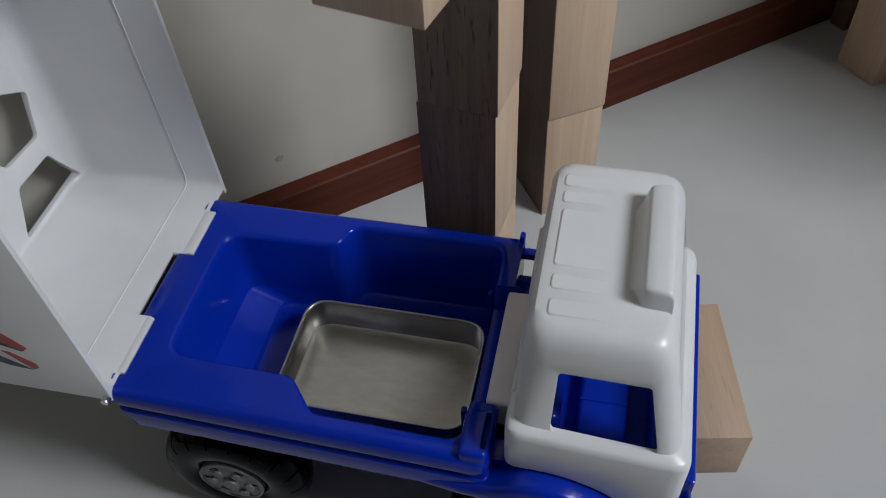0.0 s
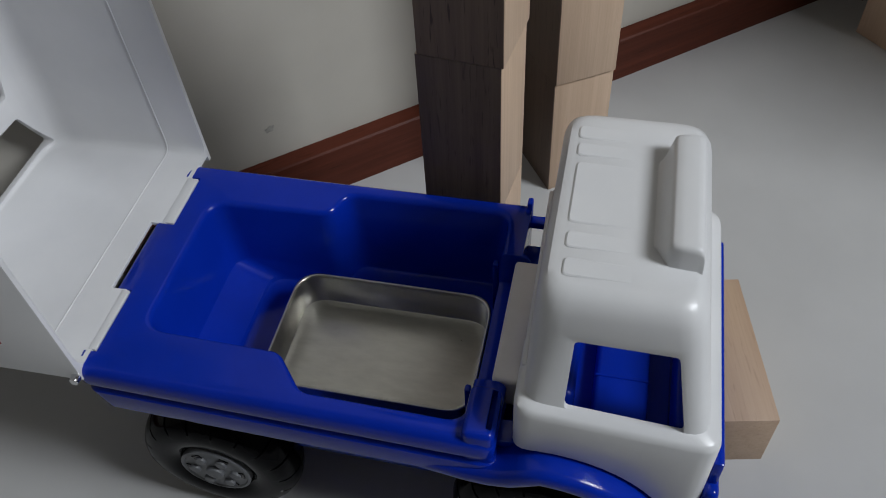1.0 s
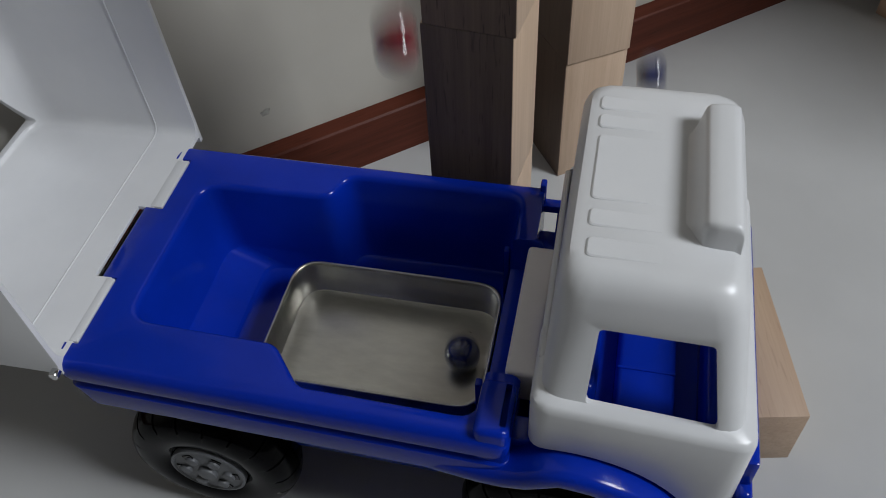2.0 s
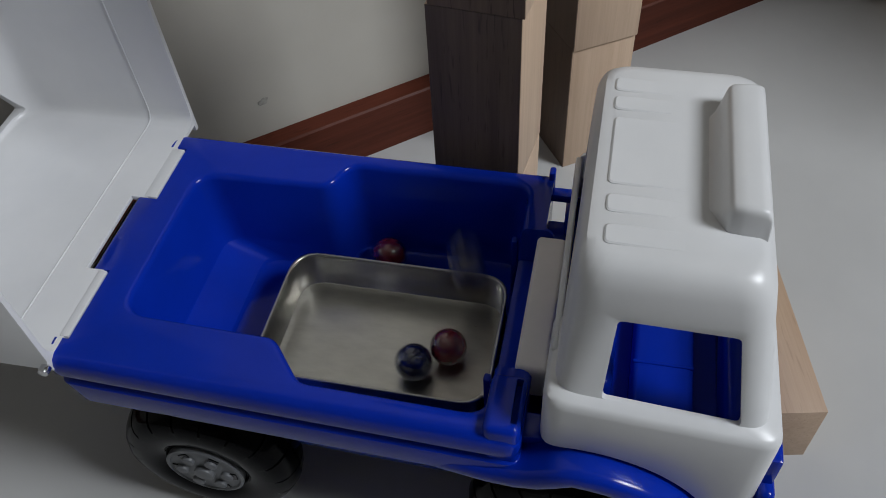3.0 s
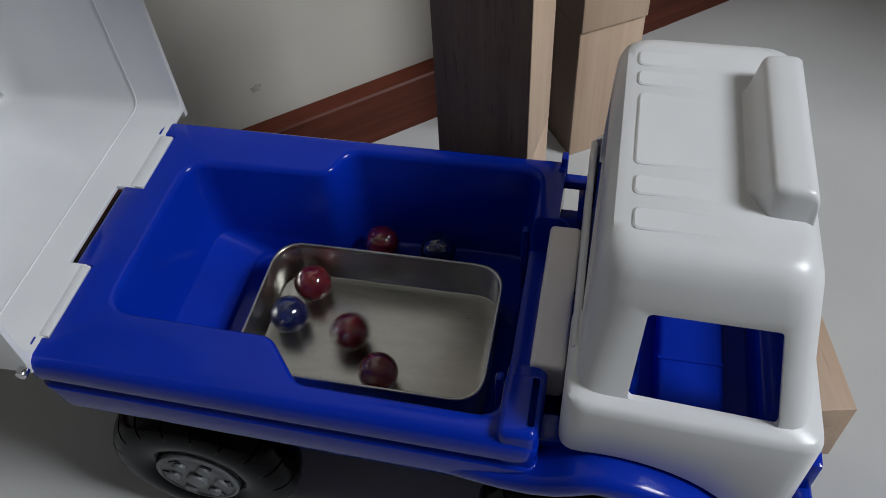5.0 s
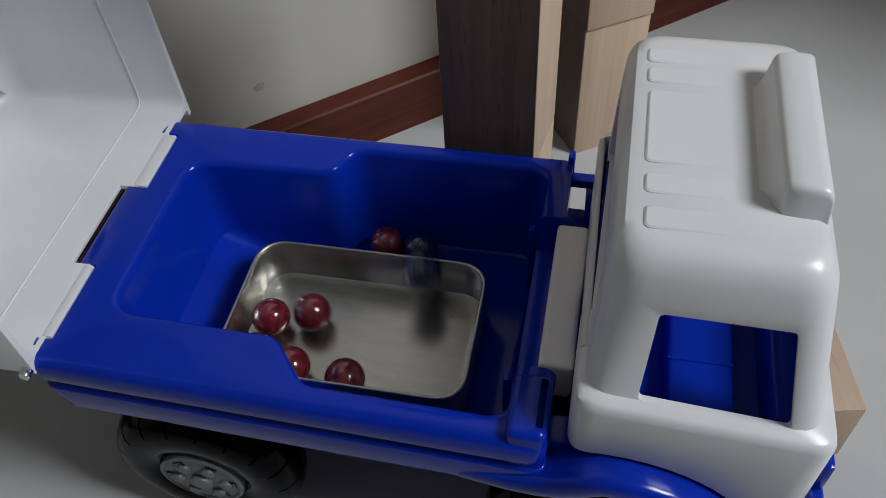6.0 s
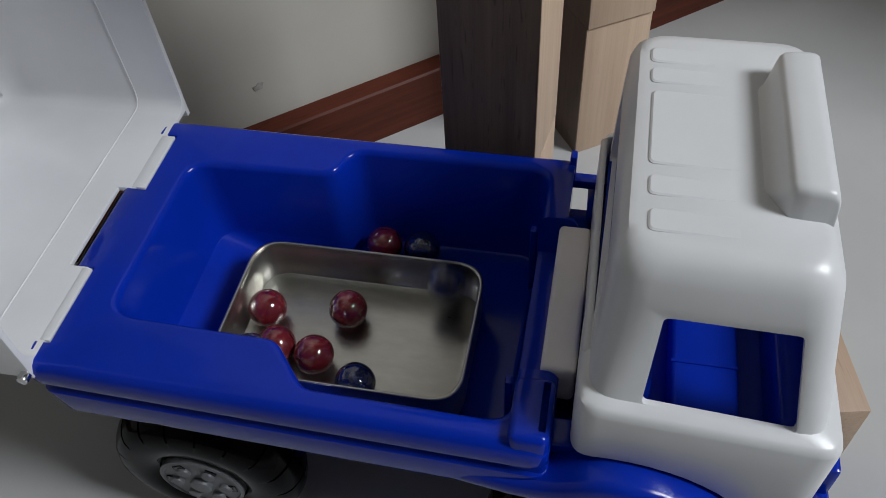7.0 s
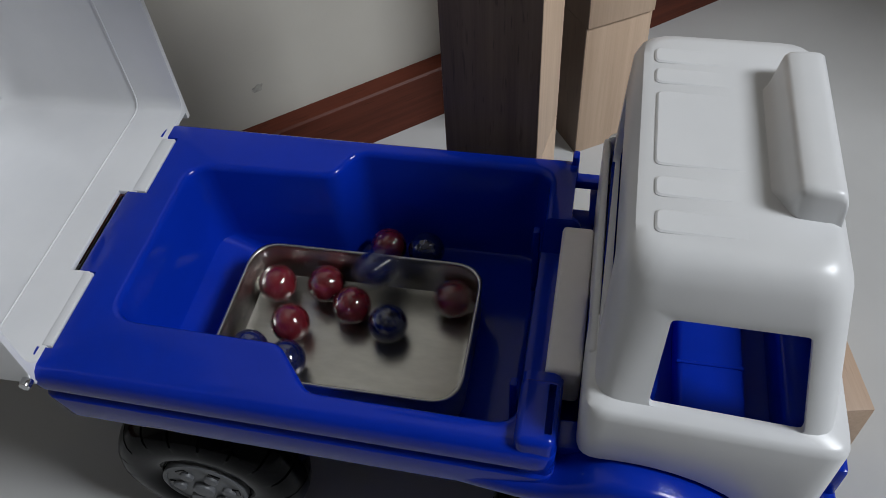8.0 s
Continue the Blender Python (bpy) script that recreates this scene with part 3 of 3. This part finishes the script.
# tower by the wall
tb = Vector((0.1850, 0.1778))
z = 0.0
for k, (h, dx, dy, rz) in enumerate(((0.0970, 0.0, 0.0, 35.0), (0.0985, 0.0012, -0.0016, 34.4), (0.0985, 0.0030, -0.0030, 35.2))):
    ob = block(0.0435, 0.0510, h - 0.0002, pose(tb.x + dx - 0.0022, tb.y + dy + 0.0031, z, 0, 0, rz), PALE + " standing on the floor" if k == 0 else PALE + " stacked on another")
    # left side's shade is painted as a brown plate
    face(ob, SHADEDUMBER, -0.0222, -0.0216, -0.0252, 0.0252, h, "beech face with its shade put into brown")
    z += h
# far tower, and a block between it and the wall
z = 0.0
for k in range(3):
    block(0.0435, 0.0435, 0.0998, pose(0.4437, 0.3910, z, 0, 0, 42), PALE + " in a far stack")
    z += 0.1
# the dark wood colour of this block carries its shade
block(0.0300, 0.0180, 0.0998, pose(0.4275, 0.4600, 0, 0, 0, 42), "shaded building block standing close to the skirting", SHADEDUMBER)
# block lying in front of the truck
block(0.0360, 0.0435, 0.0962, pose(0.3128, -0.0479, 0.02175, -90, 0, 13.4), "tan beech building block lying by the bumper", TANWOOD)
# run-out block on the tower
top_block = carve(box(-0.0279, 0.0279, -0.0275, 0.0275, 0.0, 0.050, 0.0008, 2), [tube("y", (0, 0, 0.034), 0.0105, 0.2, 28)])
solid("wooden_block", top_block, BEECH, "pale beech cube with a bored marble hole", "wooden block", "stacked building blocks", m=pose(0.1228, 0.0125, 0.2772, 0, 0, -11.4))

# ---------- tin ----------


def tin():
    def r(w, d, rad, z):
        return flat_ring(rounded(rect(-w, w, -d, d), rad, 8), z)
    w, d = 0.0530, 0.0352
    body = loft([r(w - 0.004, d - 0.004, 0.012, 0.0), r(w - 0.0015, d - 0.0015, 0.013, 0.0006), r(w - 0.0004, d - 0.0004, 0.0135, 0.003), r(w - 0.0004, d - 0.0004, 0.0135, 0.0212), r(w - 0.0010, d - 0.0010, 0.0133, 0.0212),
                 r(w - 0.0010, d - 0.0010, 0.0133, 0.0185), r(w - 0.0014, d - 0.0014, 0.013, 0.0180), r(w - 0.0017, d - 0.0017, 0.013, 0.0011), r(w - 0.0021, d - 0.0021, 0.0128, 0.0009), r(w - 0.0060, d - 0.0060, 0.012, 0.0009), r(w - 0.0120, d - 0.0120, 0.010, 0.0009)])
    ob = solid("metal_tin", body, STEEL, "open brushed tin-plate box lying in the truck bed", "tin", sharp=50)
    rows = [(w - 0.0006 + 0.0008 * math.cos(q), d - 0.0006 + 0.0008 * math.cos(q), 0.0216 + 0.0008 * math.sin(q)) for q in [2 * math.pi * k / 8 for k in range(8)]]
    rings = [r(x, y, 0.0137, z) for x, y, z in rows]
    bead = loft(rings + [rings[0]], caps=False)
    bmesh.ops.remove_doubles(bead, verts=bead.verts, dist=1e-6)
    part("rolled_rim", bead, STEEL, ob, "bright rolled tin rim", sharp=80)
    return ob


metal_tin = tin()


# ---------- small marks on the wall ----------
mark = bmesh.new()
ring = []
for k in range(30):
    q = 2 * math.pi * k / 30
    r = 0.0036 * (0.75 + 0.45 * noise.noise((math.cos(q) * 1.7, math.sin(q) * 1.7, 3.1)))
    ring.append((math.cos(q) * r * 1.35, math.sin(q) * r * 0.8 + math.cos(q) * r * 0.3))
solid("wall_mark", loft([[(-0.0388 + x, y, 0.0672 + z) for x, z in ring] for y in (SK - 0.0004, SK - 0.0001)]), SMUDGE, "small grey scuff mark on the wall paint", kind="structure", m=ROOM)

# ---------- marbles ----------
BALL = 0.0086
WAIT = 0.3359
TIN = [(0, 0.1225, -0.0717, 1.5), (1.5, 0.1229, -0.0716, 1.5), (3.5, 0.1205, -0.0717, 1.5), (3.7, 0.1186, -0.0717, 1.5), (4.0, 0.1167, -0.0715, 1.5), (4.4, 0.1144, -0.071, 1.5), (4.7, 0.1154, -0.0711, 1.5), (5.8, 0.1092, -0.0721, 1.5), (6.0, 0.1051, -0.0724, 1.5), (6.5, 0.1038, -0.0733, 1.5), (7.0, 0.1031, -0.072, 1.5), (7.6, 0.1026, -0.0721, 1.5), (8.0, 0.1014, -0.0719, 1.5)]
MARBLES = []


def marble(mat, label, wait, rows, spin):
    """A glass marble: it waits on the run-out block, rolls off its edge, falls and rolls in the tin."""
    bm = bmesh.new()
    bmesh.ops.create_uvsphere(bm, u_segments=40, v_segments=24, radius=BALL)
    ob = solid("marble", bm, mat, label, "marble", "glass marbles", sharp=80)
    start = rows[0][0]
    keys = [(0.0, pose(*wait)), (max(start - 0.35, 0.05), pose(*wait)), (start - 0.12, pose(rows[0][1], -0.042, max(wait[2], rows[0][3] + 0.02)))]
    turned, last = Matrix.Identity(4), keys[-1][1].translation
    for t, x, y, z in rows:
        step = Vector((x, y, z)) - last
        flat = Vector((step.x, step.y, 0))
        if flat.length > 1e-4:
            turned = Matrix.Rotation(min(flat.length / BALL, 1.4) * spin, 4, Vector((-flat.y, flat.x, 0)).normalized()) @ turned
        keys.append((t, Matrix.Translation((x, y, z)) @ turned))
        last = Vector((x, y, z))
    if rows[-1][0] < 8.0:
        keys.append((8.0, keys[-1][1]))
    MARBLES.append((ob, keys))


marble(MARBLE_BLUE, "glossy dark blue swirled glass marble, one of several in play", (0.1090, -0.0105, WAIT), [(1.6, 0.1515, -0.045, 0.2556), (1.7, 0.1504, -0.045, 0.2329), (1.8, 0.1532, -0.045, 0.172), (1.9, 0.154, -0.045, 0.1319), (2.0, 0.1609, -0.0703, 0.086), (2.1, 0.1588, -0.0714, 0.086), (2.2, 0.1556, -0.0745, 0.086), (3.3, 0.1142, -0.0823, 0.086), (3.4, 0.0978, -0.0826, 0.086), (3.5, 0.0916, -0.0837, 0.086), (3.6, 0.0783, -0.084, 0.086), (3.7, 0.0805, -0.0809, 0.086), (3.8, 0.0807, -0.0737, 0.086), (3.9, 0.0849, -0.0725, 0.086), (4.0, 0.085, -0.0684, 0.086), (4.1, 0.086, -0.0672, 0.086), (4.2, 0.087, -0.065, 0.086), (4.3, 0.089, -0.0648, 0.086), (4.4, 0.0888, -0.0657, 0.086), (4.5, 0.0888, -0.0646, 0.086), (4.6, 0.0908, -0.0656, 0.086), (4.7, 0.0898, -0.0637, 0.086), (5.1, 0.0713, -0.0726, 0.086), (5.5, 0.0689, -0.0852, 0.086), (5.8, 0.0672, -0.0911, 0.086), (7.8, 0.0603, -0.0903, 0.086), (8.0, 0.0595, -0.0879, 0.086)], 1)
marble(MARBLE_RED, "glossy red swirled glass marble, one of several in play", (0.1265, -0.0105, WAIT), [(2.0, 0.1353, -0.045, 0.2409), (2.1, 0.1345, -0.045, 0.2161), (2.2, 0.1309, -0.045, 0.1596), (2.4, 0.1397, -0.0523, 0.086), (2.8, 0.1537, -0.0713, 0.086), (3.3, 0.1291, -0.0646, 0.086), (3.4, 0.1168, -0.0608, 0.086), (3.5, 0.1117, -0.0599, 0.086), (3.6, 0.1005, -0.0539, 0.086), (3.7, 0.0944, -0.052, 0.086), (3.8, 0.0811, -0.0484, 0.086), (3.9, 0.076, -0.0485, 0.086), (4.0, 0.0791, -0.0483, 0.086), (4.1, 0.0801, -0.0481, 0.086), (4.2, 0.0821, -0.0479, 0.086), (4.3, 0.082, -0.0478, 0.086), (4.4, 0.0829, -0.0476, 0.086), (4.5, 0.0829, -0.0475, 0.086), (4.6, 0.0808, -0.0476, 0.086), (4.7, 0.0798, -0.0477, 0.086), (5.3, 0.0797, -0.0572, 0.086), (5.8, 0.0693, -0.0737, 0.086), (5.9, 0.0681, -0.0755, 0.086), (6.0, 0.0652, -0.0725, 0.086), (6.1, 0.0674, -0.0757, 0.086), (6.2, 0.0743, -0.0782, 0.086), (6.3, 0.0738, -0.0779, 0.086), (6.4, 0.0729, -0.0771, 0.086), (6.6, 0.0689, -0.074, 0.086), (6.8, 0.0645, -0.0695, 0.086), (7.0, 0.0615, -0.067, 0.086), (7.1, 0.0614, -0.0661, 0.086), (7.2, 0.0615, -0.061, 0.086), (7.3, 0.0617, -0.0611, 0.086), (7.4, 0.065, -0.056, 0.086), (7.5, 0.0661, -0.0539, 0.086), (7.6, 0.0693, -0.0489, 0.086), (7.7, 0.0726, -0.0487, 0.086), (7.8, 0.0774, -0.0485, 0.086), (7.9, 0.0784, -0.0483, 0.086), (8.0, 0.0822, -0.0481, 0.086)], 1)
marble(MARBLE_RED, "glossy red swirled glass marble, one of several in play", (0.1440, -0.0105, WAIT), [(2.75, 0.1484, -0.045, 0.2394), (2.85, 0.1429, -0.045, 0.1912), (2.95, 0.1167, -0.0209, 0.085), (3.1, 0.1074, -0.0212, 0.085), (3.3, 0.1074, -0.0211, 0.085), (3.5, 0.1074, -0.0211, 0.085), (4.0, 0.1056, -0.0207, 0.085), (4.5, 0.1044, -0.0199, 0.085), (6.0, 0.1045, -0.0213, 0.085), (7.0, 0.1033, -0.0209, 0.085), (8.0, 0.1043, -0.0206, 0.085)], 1)
marble(MARBLE_RED, "glossy red swirled glass marble, one of several in play", (0.1090, 0.0070, WAIT), [(3.3, 0.1456, -0.045, 0.2393), (3.4, 0.1464, -0.045, 0.1843), (3.5, 0.1473, -0.045, 0.1469), (3.6, 0.1522, -0.0598, 0.086), (3.7, 0.152, -0.0689, 0.086), (3.8, 0.148, -0.069, 0.086), (3.9, 0.1469, -0.072, 0.086), (4.0, 0.1457, -0.0832, 0.086), (4.1, 0.1455, -0.0882, 0.086), (4.2, 0.1422, -0.0932, 0.086), (4.3, 0.1411, -0.0942, 0.086), (4.4, 0.1379, -0.0931, 0.086), (4.5, 0.1368, -0.093, 0.086), (4.6, 0.1337, -0.0932, 0.086), (4.7, 0.1307, -0.0903, 0.086), (5.3, 0.1151, -0.0931, 0.086), (5.8, 0.1088, -0.0967, 0.086), (5.9, 0.1078, -0.0968, 0.086), (6.0, 0.1068, -0.0968, 0.086), (6.1, 0.1049, -0.0971, 0.086), (6.2, 0.1031, -0.0932, 0.086), (6.3, 0.1022, -0.0924, 0.086), (6.4, 0.1014, -0.0926, 0.086), (6.6, 0.0984, -0.0916, 0.086), (6.8, 0.0941, -0.0891, 0.086), (7.0, 0.0897, -0.0867, 0.086), (7.1, 0.0897, -0.0857, 0.086), (7.2, 0.0858, -0.0818, 0.086), (7.3, 0.0864, -0.0819, 0.086), (7.4, 0.084, -0.0829, 0.086), (7.5, 0.0821, -0.0809, 0.086), (7.6, 0.0764, -0.0741, 0.086), (7.7, 0.079, -0.0748, 0.086), (7.8, 0.0779, -0.0768, 0.086), (7.9, 0.0769, -0.0757, 0.086), (8.0, 0.0727, -0.0717, 0.086)], 1)
marble(MARBLE_BLUE, "glossy dark blue swirled glass marble, one of several in play", (0.1265, 0.0070, WAIT), [(3.6, 0.1509, -0.045, 0.2346), (3.7, 0.1532, -0.045, 0.2121), (3.8, 0.15, -0.03, 0.1352), (3.9, 0.1481, -0.0195, 0.0992), (4.0, 0.1467, -0.0195, 0.1014), (4.1, 0.1458, -0.0195, 0.102), (4.2, 0.1421, -0.0195, 0.0935), (4.3, 0.1408, -0.0195, 0.0937), (4.4, 0.1392, -0.0195, 0.0917), (4.5, 0.1326, -0.019, 0.085), (4.7, 0.1336, -0.0192, 0.085), (5.8, 0.1221, -0.0205, 0.085), (6.3, 0.1205, -0.0213, 0.085), (7.0, 0.1214, -0.0204, 0.085), (8.0, 0.1224, -0.0201, 0.085)], 1)
marble(MARBLE_RED, "glossy red swirled glass marble, one of several in play", (0.1440, 0.0070, WAIT), [(4.4, 0.1519, -0.045, 0.1661), (4.5, 0.1526, -0.045, 0.1336), (4.6, 0.1481, -0.0611, 0.086), (4.7, 0.1356, -0.0605, 0.086), (5.2, 0.0936, -0.0864, 0.086), (5.8, 0.0863, -0.0972, 0.086), (5.9, 0.0843, -0.0953, 0.086), (6.0, 0.0822, -0.0954, 0.086), (6.1, 0.0824, -0.0945, 0.086), (6.2, 0.0829, -0.0932, 0.086), (6.3, 0.0827, -0.0928, 0.086), (6.4, 0.0829, -0.092, 0.086), (6.6, 0.0808, -0.091, 0.086), (6.8, 0.0764, -0.0885, 0.086), (7.0, 0.0721, -0.085, 0.086), (7.1, 0.0713, -0.0831, 0.086), (7.2, 0.0684, -0.0781, 0.086), (7.3, 0.0692, -0.078, 0.086), (7.4, 0.0677, -0.0752, 0.086), (7.5, 0.0659, -0.0732, 0.086), (7.6, 0.0611, -0.066, 0.086), (7.7, 0.0608, -0.0624, 0.086), (7.8, 0.0605, -0.0589, 0.086), (7.9, 0.0603, -0.0578, 0.086), (8.0, 0.06, -0.0516, 0.086)], 1)
marble(MARBLE_RED, "glossy red swirled glass marble, one of several in play", (0.1090, 0.0245, WAIT), [(5.35, 0.1493, -0.045, 0.2248), (5.45, 0.1479, -0.045, 0.1754), (5.55, 0.1412, -0.0468, 0.086), (5.7, 0.0882, -0.0483, 0.086), (5.8, 0.0679, -0.049, 0.086), (5.9, 0.0706, -0.0579, 0.086), (6.0, 0.0827, -0.0669, 0.086), (6.1, 0.0849, -0.0671, 0.086), (6.2, 0.0882, -0.0651, 0.086), (6.3, 0.0904, -0.0663, 0.086), (6.4, 0.0926, -0.0654, 0.086), (6.6, 0.0958, -0.0652, 0.086), (6.8, 0.0976, -0.0626, 0.086), (7.0, 0.0973, -0.0611, 0.086), (7.1, 0.0985, -0.0601, 0.086), (7.2, 0.0926, -0.0511, 0.086), (7.3, 0.0917, -0.0501, 0.086), (7.4, 0.0938, -0.0542, 0.086), (7.5, 0.0949, -0.0593, 0.086), (7.6, 0.0947, -0.0633, 0.086), (7.7, 0.0937, -0.0633, 0.086), (7.8, 0.0957, -0.0601, 0.086), (7.9, 0.0967, -0.06, 0.086), (8.0, 0.097, -0.0577, 0.086)], 1)
marble(MARBLE_BLUE, "glossy dark blue swirled glass marble, one of several in play", (0.1265, 0.0245, WAIT), [(5.8, 0.1472, -0.045, 0.2034), (5.9, 0.1319, -0.045, 0.1661), (6.0, 0.1287, -0.045, 0.0976), (6.1, 0.1354, -0.075, 0.086), (6.2, 0.1292, -0.0784, 0.086), (6.3, 0.1252, -0.0797, 0.086), (6.4, 0.122, -0.0911, 0.086), (6.6, 0.1178, -0.0962, 0.086), (6.8, 0.1144, -0.0968, 0.086), (7.0, 0.111, -0.0969, 0.086), (7.1, 0.1101, -0.0964, 0.086), (7.2, 0.1041, -0.0925, 0.086), (7.3, 0.1022, -0.0926, 0.086), (7.4, 0.1002, -0.0926, 0.086), (7.5, 0.0962, -0.0948, 0.086), (7.6, 0.0889, -0.0969, 0.086), (7.7, 0.0868, -0.0969, 0.086), (7.8, 0.0837, -0.0949, 0.086), (7.9, 0.0796, -0.0929, 0.086), (8.0, 0.077, -0.0902, 0.086)], 1)
marble(MARBLE_BLUE, "glossy dark blue swirled glass marble, one of several in play", (0.1440, 0.0245, WAIT), [(6.8, 0.1465, -0.045, 0.2242), (6.9, 0.1464, -0.045, 0.17), (7.0, 0.1387, -0.045, 0.094), (7.1, 0.1399, -0.0631, 0.086), (7.2, 0.1348, -0.0633, 0.086), (7.3, 0.1327, -0.0665, 0.086), (7.4, 0.1262, -0.0819, 0.086), (7.5, 0.1179, -0.0903, 0.086), (7.6, 0.1158, -0.0902, 0.086), (7.7, 0.1169, -0.0851, 0.086), (7.8, 0.1182, -0.0738, 0.086), (7.9, 0.1183, -0.0686, 0.086), (8.0, 0.1153, -0.0645, 0.086)], 1)
marble(MARBLE_RED, "glossy red swirled glass marble, one of several in play", (0.1090, 0.0420, WAIT), [(7.1, 0.146, -0.045, 0.2177), (7.2, 0.1456, -0.045, 0.1669), (7.3, 0.1442, -0.045, 0.1353), (7.4, 0.1414, -0.0581, 0.086), (7.5, 0.1426, -0.055, 0.086), (7.6, 0.1397, -0.047, 0.086), (7.7, 0.1376, -0.047, 0.086), (7.8, 0.1366, -0.0477, 0.086), (7.9, 0.1334, -0.0488, 0.086), (8.0, 0.1408, -0.0466, 0.086)], 1)
marble(MARBLE_BLUE, "glossy dark blue swirled glass marble, one of several in play", (0.1265, 0.0420, WAIT), [(7.7, 0.1306, -0.045, 0.2081), (7.8, 0.1278, -0.045, 0.1602), (7.9, 0.1261, -0.045, 0.1286), (8.0, 0.1064, -0.045, 0.0987)], 1)
marble(MARBLE_BLUE, "dark blue glass marble that bounced onto the floor", (0.1440, 0.0420, WAIT), [(1.9, 0.2277, 0.106, 0.1836), (2.0, 0.2307, 0.11, 0.1236), (2.1, 0.2432, 0.1169, 0.0386), (2.2, 0.2637, 0.1253, 0.0086), (2.8, 0.42, 0.2191, 0.0086), (3.2, 0.53, 0.29, 0.0086), (4.5, 0.68, 0.39, 0.0086)], 1)
marble(MARBLE_BLUE, "dark blue glass marble that bounced over the cab", (0.0915, 0.0420, WAIT), [(2.92, 0.152, -0.045, 0.24), (2.98, 0.153, -0.045, 0.16), (3.04, 0.158, -0.043, 0.1), (3.12, 0.18, -0.039, 0.22), (3.2, 0.235, -0.031, 0.246), (3.3, 0.2794, -0.0238, 0.2204), (3.4, 0.2856, -0.022, 0.1816), (3.5, 0.2973, -0.0102, 0.1436), (3.6, 0.3083, -0.0088, 0.1038), (3.7, 0.3213, -0.0104, 0.1052), (3.8, 0.345, -0.006, 0.075), (3.9, 0.376, 0.0, 0.02), (4.0, 0.41, 0.006, 0.0086), (4.5, 0.52, 0.025, 0.0086), (5.2, 0.56, 0.032, 0.0086)], 1)


def motions():
    walk(metal_tin, [(t, pose(x, y, BEDZ + 0.0003, 0, 0, a)) for t, x, y, a in TIN])
    for ob, rows in MARBLES:
        walk(ob, rows)


motions()
